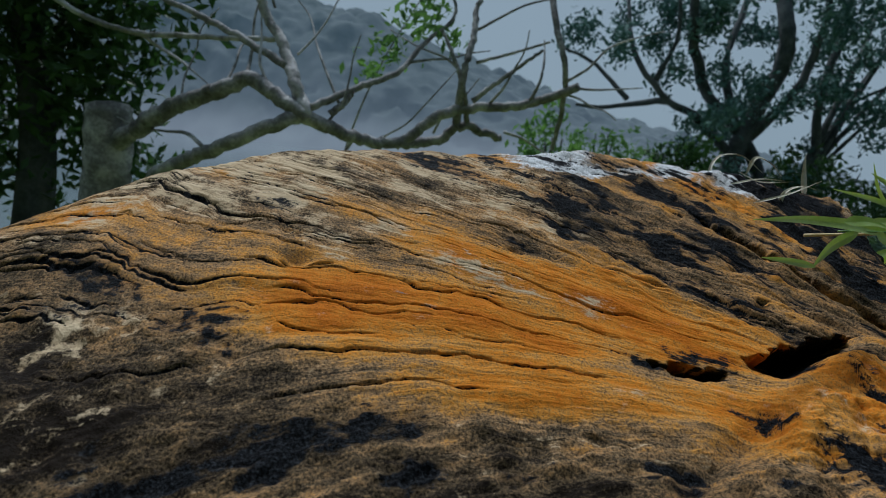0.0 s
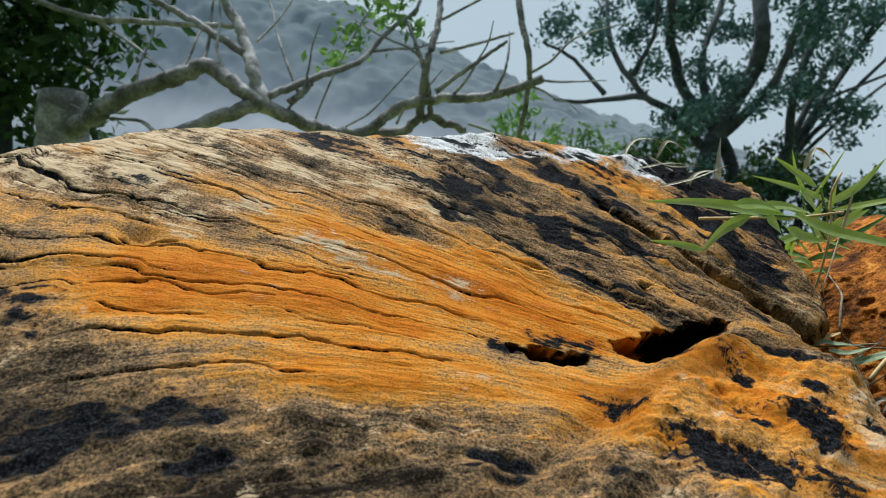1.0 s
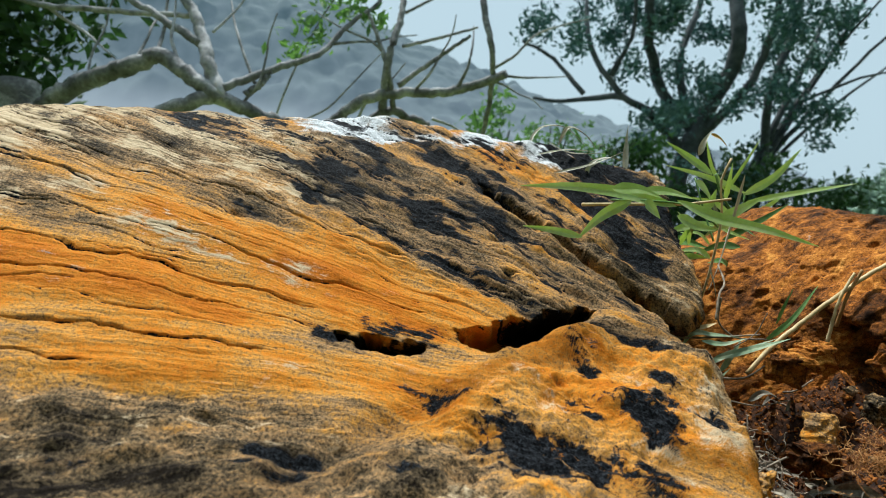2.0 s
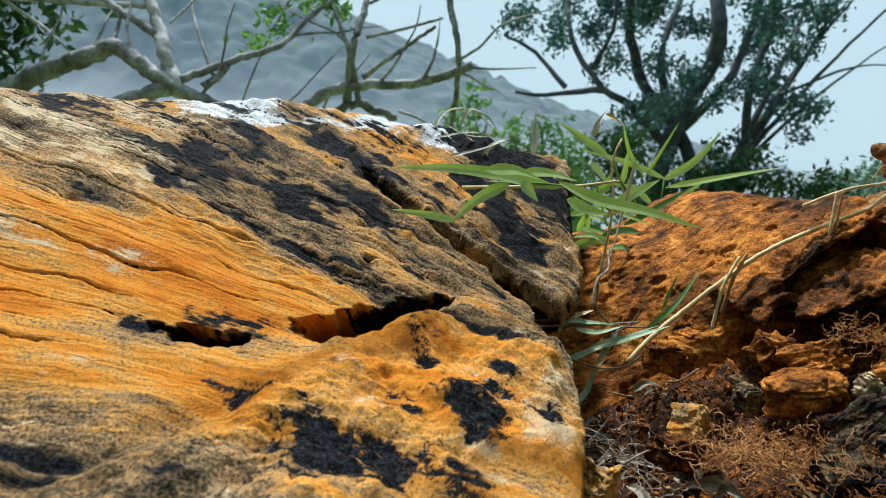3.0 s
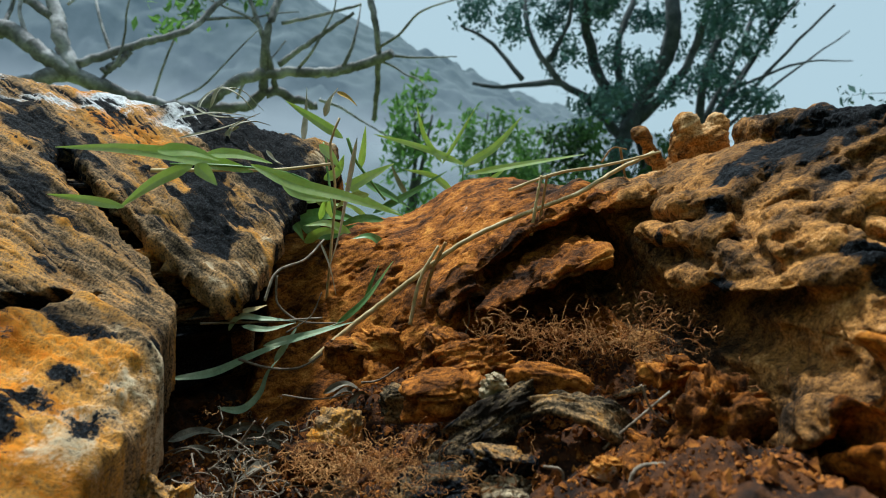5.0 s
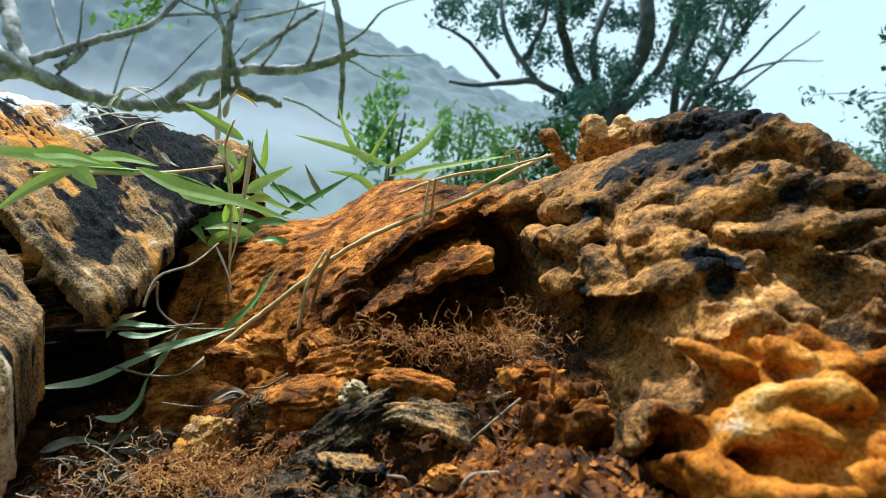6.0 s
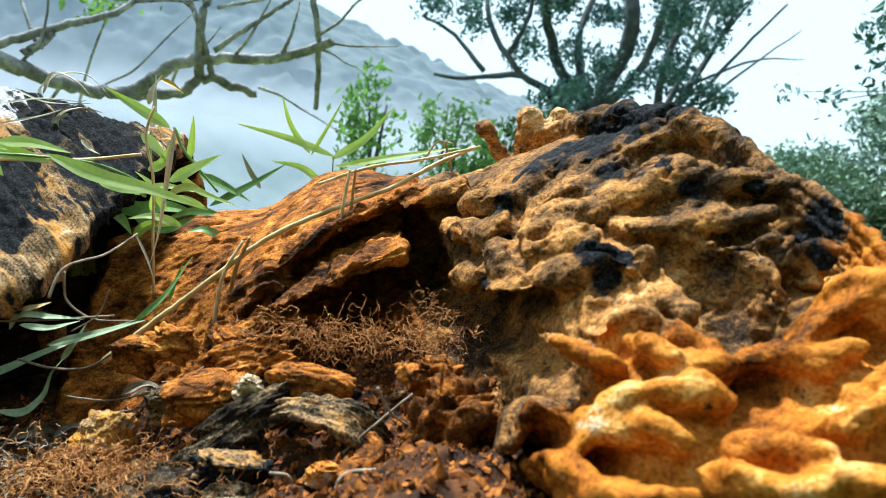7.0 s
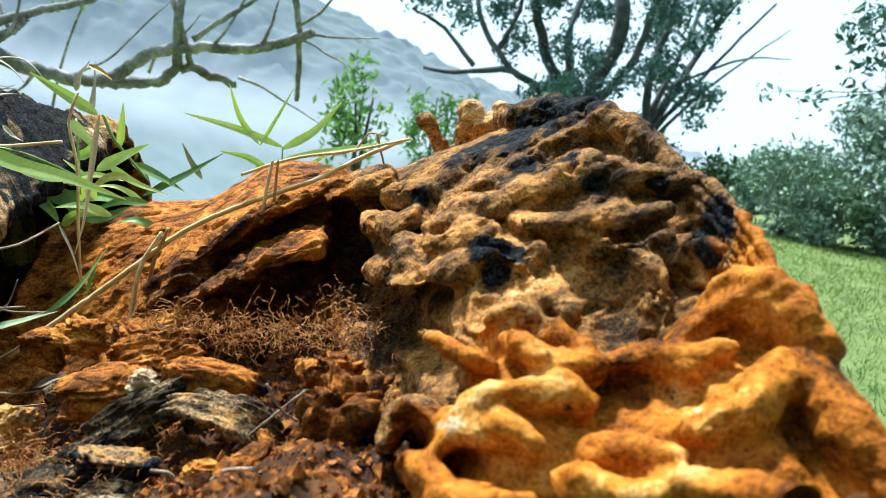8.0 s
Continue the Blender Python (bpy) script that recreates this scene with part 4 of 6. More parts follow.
# ---- the hollow's inner wall, its ledges, the ribbed crest and the folded rim: one mass of wood, swollen and scooped ----
CREST_RIBS_1 = (((.882, .584, .669, .0125), (.896, .549, .674, .0146), (.906, .509, .676, .0144), (.913, .467, .672, .0123), (.923, .446, .667, .0102), (.924, .428, .658, .0085), (.929, .414, .651, .007), (.932, .396, .645, .006)),
    ((.91, .478, .673, .0093), (.888, .489, .656, .0129), (.864, .491, .639, .0137), (.844, .509, .629, .0151), (.817, .498, .611, .013), (.79, .52, .6, .0108)),
    ((.898, .473, .664, .0067), (.884, .476, .652, .0084), (.868, .473, .64, .0091), (.857, .472, .635, .0066)),)
CREST_RIBS_2 = (((.923, .395, .645, .0062), (.903, .405, .641, .0099), (.889, .418, .642, .0123), (.876, .421, .635, .0109), (.857, .419, .626, .0093), (.83, .414, .615, .0084), (.815, .444, .604, .0076)),
    ((.89, .383, .625, .0033), (.877, .386, .618, .0054), (.863, .388, .613, .006), (.841, .385, .612, .0046)),
    ((.907, .369, .63, .0025), (.894, .377, .623, .0039), (.879, .382, .616, .004), (.868, .382, .61, .0026)),
    ((.803, .433, .594, .0052), (.813, .428, .6, .0066), (.822, .401, .604, .0054)),
    ((.794, .429, .579, .0052), (.801, .418, .587, .0064), (.813, .405, .595, .0076), (.825, .387, .602, .0059)),)
CREST_RIBS_3 = (((.774, .512, .581, .0071), (.786, .465, .587, .0079), (.799, .466, .597, .0072)),
    ((.784, .471, .581, .0057), (.791, .444, .58, .0076), (.793, .433, .576, .0082)),
    ((.772, .498, .546, .007), (.785, .458, .562, .0087), (.795, .419, .574, .0071)),
    ((.777, .447, .543, .007), (.79, .414, .561, .0092), (.807, .383, .582, .0084), (.825, .372, .594, .0075), (.836, .366, .593, .0062), (.842, .357, .588, .0048)),
    ((.817, .373, .591, .0031), (.832, .371, .598, .0038), (.845, .375, .602, .0032)),
    ((.848, .375, .599, .0052), (.854, .364, .588, .0062), (.853, .338, .58, .0052)),)
BULGES_BRIM = (((.928, .416, .653, .0032), (.931, .396, .65, .0027), (.933, .382, .648, .0023), (.931, .355, .639, .0024), (.925, .327, .63, .0025), (.922, .308, .619, .0023)),
    ((.893, .362, .613, .0019), (.896, .351, .607, .0021), (.897, .34, .6, .0021), (.897, .332, .594, .0013)),
    ((.891, .344, .597, .0013), (.891, .338, .592, .0021), (.894, .33, .589, .0015)),
    ((.906, .346, .618, .0021), (.912, .34, .621, .0026), (.914, .33, .62, .002)),
    ((.878, .376, .608, .0034), (.89, .364, .61, .0039), (.902, .356, .618, .0032)),)
RIM_FOLDS_1 = (((.913, .315, .608, .0071), (.919, .304, .61, .009), (.925, .293, .605, .0091), (.93, .282, .594, .0085)),
    ((.888, .31, .582, .0023), (.901, .311, .593, .0033), (.909, .307, .603, .0032)),
    ((.865, .308, .571, .0055), (.876, .31, .575, .0069), (.888, .297, .578, .0062), (.901, .295, .586, .0053)),
    ((.875, .27, .563, .0067), (.892, .268, .569, .0079), (.915, .279, .583, .0095), (.926, .273, .582, .0098), (.926, .255, .573, .0098), (.934, .238, .562, .0098), (.936, .222, .55, .0098)),
    ((.844, .277, .548, .0048), (.855, .272, .552, .0055), (.863, .259, .556, .0049)),)
RIM_FOLDS_2 = (((.834, .264, .544, .0045), (.848, .248, .549, .0049), (.862, .241, .558, .0048), (.87, .226, .564, .0044), (.871, .21, .571, .0037)),
    ((.801, .307, .544, .0048), (.81, .3, .556, .0055), (.821, .294, .562, .0054), (.835, .296, .563, .0059), (.844, .292, .56, .0051)),
    ((.791, .298, .533, .0034), (.797, .301, .54, .0043), (.806, .294, .547, .0046), (.813, .282, .554, .0044), (.821, .275, .55, .0035)),
    ((.783, .306, .526, .0022), (.786, .295, .528, .0029), (.792, .28, .532, .0024)),
    ((.79, .275, .529, .005), (.8, .262, .536, .0054), (.812, .254, .541, .0049)),)
RIM_FOLDS_3 = (((.778, .328, .523, .0029), (.783, .335, .532, .0049), (.79, .328, .541, .0052), (.797, .307, .541, .0044)),
    ((.788, .364, .552, .0043), (.793, .337, .564, .0043), (.802, .323, .562, .0037), (.811, .314, .566, .0031)),
    ((.822, .324, .574, .0033), (.825, .317, .572, .0046), (.832, .311, .57, .0054), (.843, .308, .568, .0054), (.852, .306, .569, .0045)),
    ((.812, .339, .575, .0034), (.824, .339, .579, .0044), (.835, .338, .579, .0044), (.844, .324, .575, .0033)),
    ((.819, .351, .583, .0031), (.828, .346, .583, .0035), (.843, .35, .584, .0031)),
    ((.844, .327, .576, .0043), (.852, .319, .573, .0052), (.853, .306, .569, .004)),)
BULGES_WALL = (((.624, .553, .506, .0034), (.655, .555, .532, .0051), (.684, .563, .558, .0061), (.722, .575, .582, .0063), (.75, .587, .597, .0055)),
    ((.652, .512, .503, .0039), (.671, .512, .518, .0063), (.696, .508, .538, .0078), (.72, .512, .551, .0087), (.738, .513, .559, .0064)),
    ((.632, .533, .499, .0041), (.639, .542, .51, .005), (.654, .538, .521, .0041)),
    ((.748, .561, .585, .0062), (.766, .57, .596, .0072), (.786, .56, .605, .0062)),)
SCOOPS_CREST = (((.913, .433, .663, .0072), (.914, .422, .657, .0088), (.917, .416, .654, .0069)),
    ((.881, .453, .648, .0038), (.864, .445, .636, .0055), (.848, .433, .627, .0045)),
    ((.842, .421, .622, .0043), (.836, .458, .622, .0057), (.819, .467, .611, .0049)),
    ((.805, .466, .602, .0047), (.794, .439, .589, .0062), (.797, .41, .579, .0042)),
    ((.814, .383, .592, .0038), (.825, .376, .599, .0045), (.839, .376, .605, .003)),
    ((.816, .363, .587, .0072), (.823, .359, .59, .0086), (.829, .357, .59, .0065)),
    ((.783, .388, .547, .0086), (.794, .361, .566, .0115), (.808, .347, .578, .0116), (.82, .348, .584, .0089)),)
SCOOPS_SCOOP = (((.861, .377, .603, .0074), (.87, .366, .595, .0128), (.878, .344, .591, .0131), (.879, .326, .584, .0099)),)
SCOOPS_GOLD = (((.861, .289, .568, .0064), (.869, .283, .568, .0076), (.881, .281, .573, .0059)),
    ((.901, .302, .593, .0037), (.907, .297, .598, .004)),
    ((.879, .252, .566, .0056), (.894, .249, .57, .0081), (.894, .23, .572, .0077)),
    ((.798, .283, .539, .0036), (.806, .272, .544, .005), (.814, .266, .546, .0049)),
    ((.78, .321, .527, .0037), (.783, .317, .53, .0046)),
    ((.78, .374, .537, .0067), (.789, .337, .549, .0084), (.798, .315, .551, .0068)),
    ((.811, .322, .571, .0023), (.814, .313, .569, .0032), (.814, .303, .565, .0026)),
    ((.82, .328, .576, .0019), (.837, .33, .578, .0024)),)
SCOOPS_WALL = (((.665, .497, .507, .0073), (.694, .486, .521, .0123), (.723, .49, .536, .0155), (.741, .504, .546, .0128)),
    ((.643, .535, .512, .0055), (.67, .531, .533, .0078), (.7, .532, .557, .0078), (.737, .541, .576, .0069)),
    ((.752, .522, .564, .0066), (.758, .542, .582, .0104), (.768, .519, .57, .0089)),
    ((.77, .518, .554, .0078), (.767, .479, .539, .0093), (.774, .444, .539, .0076)),)
# charred spots, and black painted for shade in the brim's hole and hollows
CHAR_SHADE_SPOTS = ((.91, .512, .683, .0202), (.895, .516, .67, .0192), (.881, .523, .659, .0206), (.861, .519, .644, .0192), (.844, .518, .633, .0168), (.828, .513, .622, .0144), (.912, .425, .659, .006), (.878, .43, .641, .0072), (.863, .427, .632, .0058), (.859, .463, .636, .0064), (.82, .38, .598, .007), (.832, .373, .601, .006), (.822, .362, .588, .006), (.923, .358, .631, .01), (.919, .34, .626, .009), (.914, .33, .618, .007), (.803, .495, .605, .006), (.773, .507, .581, .0046), (.798, .477, .599, .0058), (.786, .434, .56, .0066), (.913, .391, .641, .0042), (.882, .404, .635, .0049))
STUBS = (((.862, .70, .622, .008), (.842, .70, .645, .0075), (.830, .701, .658, .0085)), ((.880, .69, .63, .018), (.876, .69, .655, .0175), (.872, .69, .672, .014)), ((.900, .685, .64, .018), (.897, .685, .660, .018), (.901, .685, .676, .012)))
CLEFTS = (((.752, .548, .580, .012), (.760, .530, .562, .017), (.765, .505, .542, .019), (.765, .470, .530, .015)), ((.774, .424, .533, .013), (.784, .387, .542, .016), (.79, .344, .546, .013), (.797, .32, .546, .009)),
    ((.77, .447, .536, .011), (.788, .392, .555, .012), (.801, .360, .570, .008)), ((.650, .512, .500, .007), (.676, .502, .511, .011), (.701, .494, .522, .014), (.724, .497, .532, .015), (.744, .505, .539, .014)))
CELL = 0.0015
VX, VY, VZ = np.arange(0.455, 1.0, CELL), np.arange(0.215, 0.92, CELL), np.arange(0.36, 0.715, CELL)
BRIM_Y = (0.1, 0.25, 0.28, 0.31, 0.36, 0.39, 0.43, 0.5, 0.6, 0.95)
BRIM_X = (0.945, 0.94, 0.938, 0.938, 0.940, 0.938, 0.934, 0.945, 0.96, 0.93)


def mass_top(x, y):
    """Height of the mass before its folds and ribs."""
    z = loft(BLOCK_X, BLOCK_Y, BLOCK_Z, x, np.clip(y - 0.022 * smooth(0.78, 0.74, x), 0.2, 0.9)) - 0.013 - 0.012 * smooth(0.37, 0.33, y) * smooth(0.77, 0.80, x)
    z = z + 0.005 * smooth(0.76, 0.70, x) - 0.026 * np.exp(-((x - 0.888) / 0.026) ** 2 - ((y - 0.350) / 0.032) ** 2) - 0.045 * np.exp(-((x - 0.782) / 0.020) ** 2 - ((y - 0.385) / 0.055) ** 2)
    z = z - 0.008 * smooth(0.90, 0.92, x) * smooth(0.44, 0.40, y)
    z = z - 0.9 * smooth(0.0, 0.06, x - hermite(BRIM_Y, BRIM_X, y) + 0.006 * fbm(x * 40, y * 40, 3, 99))
    z = z - 0.25 * smooth(0.0, 0.05, 0.49 - x + 0.02 * fbm(y * 20, y * 0, 2, 98)) - 22 * np.maximum(0, y - 0.86) ** 2
    return z


def mass_volume():
    x, y = np.meshgrid(VX, VY, indexing="ij")
    h = mass_top(x.ravel(), y.ravel()).reshape(x.shape)
    gx, gy = np.gradient(h, CELL)
    tilt = np.sqrt(1 + np.minimum(gx ** 2 + gy ** 2, 9)).astype(np.float32)
    return np.clip((VZ[None, None, :].astype(np.float32) - h[:, :, None].astype(np.float32)) / tilt[:, :, None], -0.05, 0.05)


def tubes_near(points, shift, pad):
    """Distance from a tapering, bent rod, in the part of the volume around it."""
    p = np.asarray(points, float) + np.array([*shift, 0.0])
    lo, hi = (p[:, :3] - p[:, 3:]).min(0) - pad, (p[:, :3] + p[:, 3:]).max(0) + pad
    cut = tuple(slice(max(0, int(np.searchsorted(v, a))), int(np.searchsorted(v, b))) for v, a, b in zip((VX, VY, VZ), lo, hi))
    x, y, z = VX[cut[0]][:, None, None], VY[cut[1]][None, :, None], VZ[cut[2]][None, None, :]
    best = np.full((x.size, y.size, z.size), 9.0)
    for a, b in zip(p[:-1], p[1:]):
        d = b[:3] - a[:3]
        t = np.clip(((x - a[0]) * d[0] + (y - a[1]) * d[1] + (z - a[2]) * d[2]) / (d @ d), 0, 1)
        dist = np.sqrt((x - a[0] - t * d[0]) ** 2 + (y - a[1] - t * d[1]) ** 2 + (z - a[2] - t * d[2]) ** 2) - (a[3] + t * (b[3] - a[3]))
        best = np.minimum(best, dist)
    return cut, best


def swell(vol, points, k, back, drop=0.1):
    """A fold that stands out of the mass and runs back into it."""
    r = max(q[3] for q in points)
    for s in np.arange(0, back + 1e-6, 0.8 * r):
        cut, d = tubes_near(points, (0.12 * s, s, -drop * s), 2 * k)
        v = vol[cut]
        h = np.maximum(k - np.abs(v - d), 0) / k
        vol[cut] = np.minimum(v, d) - 0.25 * k * h * h


def scoop(vol, points, k, back=0.0):
    """A hollow in the mass, which may run on into it."""
    r = max(q[3] for q in points)
    for s in np.arange(0, back + 1e-6, 0.8 * r):
        cut, d = tubes_near(points, (0.1 * s, s, -0.1 * s), 2 * k)
        v, d = vol[cut], -d
        h = np.maximum(k - np.abs(v - d), 0) / k
        vol[cut] = np.maximum(v, d) + 0.25 * k * h * h


def skin_of(vol):
    """Corners and faces of the skin where the volume passes nought."""
    solid = vol < 0
    count = np.zeros(tuple(n - 1 for n in vol.shape), np.int8)
    for i in (0, 1):
        for j in (0, 1):
            for k in (0, 1):
                count += solid[i:vol.shape[0] - 1 + i, j:vol.shape[1] - 1 + j, k:vol.shape[2] - 1 + k]
    cells = np.argwhere((count > 0) & (count < 8))
    number = np.full(count.shape, -1, np.int32)
    number[tuple(cells.T)] = np.arange(len(cells))
    total, hits = np.zeros((len(cells), 3)), np.zeros(len(cells))
    for axis in range(3):
        o = [a for a in range(3) if a != axis]
        for i in (0, 1):
            for j in (0, 1):
                a = cells.copy()
                a[:, o[0]] += i
                a[:, o[1]] += j
                b = a.copy()
                b[:, axis] += 1
                va, vb = vol[tuple(a.T)], vol[tuple(b.T)]
                cross = (va < 0) != (vb < 0)
                t = np.where(cross, va / np.where(cross, va - vb, 1), 0)
                p = a.astype(float)
                p[:, axis] += t
                total += np.where(cross[:, None], p, 0)
                hits += cross
    verts = np.array([VX[0], VY[0], VZ[0]]) + CELL * total / hits[:, None]
    faces = []
    for axis in range(3):
        o = [a for a in range(3) if a != axis]
        lo, hi = [slice(None)] * 3, [slice(None)] * 3
        lo[axis], hi[axis] = slice(0, -1), slice(1, None)
        s0, s1 = solid[tuple(lo)], solid[tuple(hi)]
        e = np.argwhere(s0 != s1)
        e = e[(e[:, o[0]] > 0) & (e[:, o[1]] > 0) & (e[:, o[0]] < count.shape[o[0]]) & (e[:, o[1]] < count.shape[o[1]])]
        ring = []
        for i, j in ((-1, -1), (0, -1), (0, 0), (-1, 0)):
            c = e.copy()
            c[:, o[0]] += i
            c[:, o[1]] += j
            ring.append(number[tuple(c.T)])
        q = np.stack(ring, 1)
        flip = s0[tuple(e.T)] == (axis == 1)
        q[flip] = q[flip][:, ::-1]
        faces.append(q)
    return verts, np.concatenate(faces)


def point_normals(v, f):
    n = np.cross(v[f[:, 2]] - v[f[:, 0]], v[f[:, 3]] - v[f[:, 1]])
    out = np.stack([np.bincount(f.ravel(), np.repeat(n[:, k], 4), len(v)) for k in range(3)], 1)
    return out / (np.linalg.norm(out, axis=1)[:, None] + 1e-12)


def rotten_mass():
    vol = mass_volume()
    for p in BULGES_WALL:
        swell(vol, p, 0.006, 0.075, -0.05)
    for p in CREST_RIBS_1 + CREST_RIBS_2 + CREST_RIBS_3:
        swell(vol, p, 0.0035, 0.035)
    for p in RIM_FOLDS_1 + RIM_FOLDS_2 + RIM_FOLDS_3:
        swell(vol, p, 0.006, 0.03, 0.8)
    for p in SCOOPS_CREST + SCOOPS_WALL:
        scoop(vol, p, 0.003)
    for p in SCOOPS_SCOOP + SCOOPS_GOLD:
        scoop(vol, p, 0.008)
    for p in CLEFTS:
        scoop(vol, p, 0.004, 0.11)
    for p in STUBS:
        swell(vol, p, 0.004, 0)
    for p in BULGES_BRIM:
        swell(vol, p, 0.004, 0.012, 2.5)
    v, f = skin_of(vol)
    x, y, z = v.T
    gold = smooth(0.355, 0.31, y + 0.02 * fbm3(x * 25, y * 25, z * 25, 2, 5) - 0.25 * np.maximum(0, x - 0.88)) * smooth(0.765, 0.785, x)
    wall = smooth(0.75, 0.68, x) * smooth(0.55, 0.60, y)
    rough = (1 - gold) * (1 - 0.15 * wall)
    # crumbled relief, square to the skin: fibres that run up the mass, pits and grains; broad soft lumps on the rim
    n = point_normals(v, f)
    a, b, c = x * 0.8 + y * 0.5 + z * 0.3, -x * 0.55 + y * 0.8, z - 0.35 * x
    amp = rough * (0.0042 * fbm3(a * 24, b * 75, c * 85, 4, 91) + 0.0018 * fbm3(a * 70, b * 180, c * 200, 3, 92) - 0.0045 * smooth(0.2, 0.55, fbm3(a * 40, b * 90, c * 110, 3, 97)))
    ragged = smooth(0.60, 0.66, x) * smooth(0.78, 0.74, x) * smooth(0.66, 0.60, y)
    amp = amp + ragged * (0.008 * fbm3(a * 26, b * 60, c * 90, 4, 121) - 0.007 * np.abs(fbm3(a * 34, b * 80, c * 120, 3, 122)))
    w = 0.02 * fbm3(x * 22, y * 22, z * 22, 2, 88)
    amp = amp + gold * (0.0038 * fbm3((x + w) * 55, (y - w) * 55, z * 60, 3, 93) - 0.003 * np.abs(fbm3(x * 70, y * 70, z * 90, 2, 95)) + 0.0008 * fbm3(x * 220, y * 220, z * 220, 2, 94))
    v = v + n * amp[:, None]
    # stains; some black spots paint the shade of hollows
    u, across = x * 0.8 + y * 0.6, -x * 0.6 + y * 0.8
    rag = 0.45 * fbm3(a * 50, b * 90, c * 90, 4, 101)
    char = np.zeros(x.shape)
    for sx, sy, sz, r in CHAR_SHADE_SPOTS:
        d = np.sqrt((x - sx) ** 2 + (0.7 * (y - sy)) ** 2 + (z - sz) ** 2) / (1.1 * r)
        char = np.maximum(char, np.clip(1.5 - 0.85 * d + rag, 0, 1))
    char = char * (1 - 0.6 * gold) + (0.06 + 0.40 * fbm3(a * 22, b * 40, c * 40, 3, 109)) * (1 - gold) * (1 - wall) + 0.35 * gold * smooth(0.15, 0.6, fbm3(x * 30, y * 30, z * 30, 3, 107))
    tone = 0.50 + 0.02 * gold + 0.10 * wall + 0.2 * smooth(0.64, 0.67, y) * smooth(0.82, 0.84, x) + 0.30 * fbm3(a * 26, b * 46, c * 46, 4, 102) + 0.22 * (1 - wall) * fbm3(x * 14, y * 14, z * 14, 3, 108)
    # flecks put lit highlights into the folds' colour; a pale line follows the brim
    pale = 0.28 * gold * smooth(0.0, 0.5, fbm3(x * 34, y * 34, z * 34, 3, 103)) + 0.35 * smooth(0.006, 0.001, np.abs(x - hermite(BRIM_Y, BRIM_X, y))) * smooth(0.31, 0.34, y) * smooth(0.56, 0.48, y)
    stains = dict(tone=tone, char=char, pale=pale, grain_along=u, grain_across=across)
    side = np.where((gold > 0.5), 2, np.where(x + 0.02 * fbm3(x * 30, y * 30, z * 30, 2, 6) < 0.76, 0, 1))
    owner = np.median(side[f], axis=1).astype(int)
    for k, name, label, mat in ((0, "inner_wall", "crumbling orange-brown heartwood with undercut ledges", inner_wood), (1, "charred_crest", "ribbed crest of wood, orange and charcoal black", crest_wood),
                                (2, "folded_rim", "smooth golden folds of rotted wood", gold_wood)):
        g = f[owner == k]
        used, g = np.unique(g, return_inverse=True)
        ob = raw_mesh(name, v[used] - np.array(log_base), g.reshape(-1, 4), mat, log, label)
        for key, val in stains.items():
            ob.data.attributes.new(key, "FLOAT", "POINT").data.foreach_set("value", val[used].astype(np.float32))


rotten_mass()


def soil_skin(x, y):
    z = hermite(SOIL_X, SOIL_Z, x) + 0.03 * smooth(0.42, 0.3, y) - 0.01 + 0.07 * smooth(0.62, 0.8, y) - 0.03 * smooth(0.74, 0.80, x) - 40 * np.maximum(0, 0.2 - y) ** 2
    z = z + 0.02 * fbm(x * 16, y * 16, 3, 111) + 0.010 * fbm(x * 50, y * 50, 4, 112) + 0.004 * fbm(x * 180, y * 180, 2, 113)
    return z, None, None


log_sheet(lambda x, y: (("rot_soil", "crumbly red-brown wood rot filling the hollow", None),), np.arange(0.20, 0.90, 0.0022), np.r_[np.arange(0.08, 0.2, 0.01), np.arange(0.2, 0.84, 0.0022)], soil_skin, soil_stuff)

# ---- grass, straw and debris ----
def blade(name, points, width, mat, parent=None, label="", fold=0.16, twist=0.0, n=22, tip=1.0):
    """A leaf blade along a line: pointed, folded at its midrib, with a little thickness."""
    c = spline(points, n)
    if parent is not None:
        c = c - np.array(parent.location)
    tan = np.gradient(c, axis=0)
    tan /= np.linalg.norm(tan, axis=1)[:, None] + 1e-9
    face = np.array([0.12, -0.85, 0.5])
    side = np.cross(tan, face)
    side /= np.linalg.norm(side, axis=1)[:, None] + 1e-9
    nor = np.cross(side, tan)
    t = np.linspace(0, 1, n + 1)
    a = twist * t
    s2 = side * np.cos(a)[:, None] + nor * np.sin(a)[:, None]
    n2 = -side * np.sin(a)[:, None] + nor * np.cos(a)[:, None]
    w = 0.85 * width * (np.clip(t / 0.22, 0, 1) ** 0.6) * (1 - t ** 2.2 * tip) + 0.0002
    w = w[:, None]
    rows = [c - s2 * w + n2 * w * fold, c - n2 * 0.0 * w, c + s2 * w + n2 * w * fold, c - n2 * 0.0004]
    v = np.stack(rows, 1).reshape(-1, 3)
    i = np.arange(n)[:, None] * 4
    f = np.concatenate([np.stack([i + p, i + q, i + 4 + q, i + 4 + p], -1).reshape(-1, 4) for p, q in ((0, 1), (1, 2), (2, 3), (3, 0))])
    return raw_mesh(name, v, f, mat, parent, label, flat=True)


dry_leaf = plain("bleached_dry_leaf", [(0.36, 0.32, 0.23), (0.56, 0.52, 0.41), (0.74, 0.71, 0.61)], 60, 0.6, 0.3, 0.0005)
pale_green = plain("wilted_leaf", [(0.16, 0.22, 0.12), (0.26, 0.34, 0.2), (0.40, 0.46, 0.30)], 60, 0.55, 0.2, 0.0004)
grass_deep = plain("deep_green_leaf", [(0.06, 0.14, 0.03), (0.12, 0.25, 0.06), (0.22, 0.38, 0.12)], 40, 0.45, 0.15, 0.0004, (1, 1, 1), 0.4)
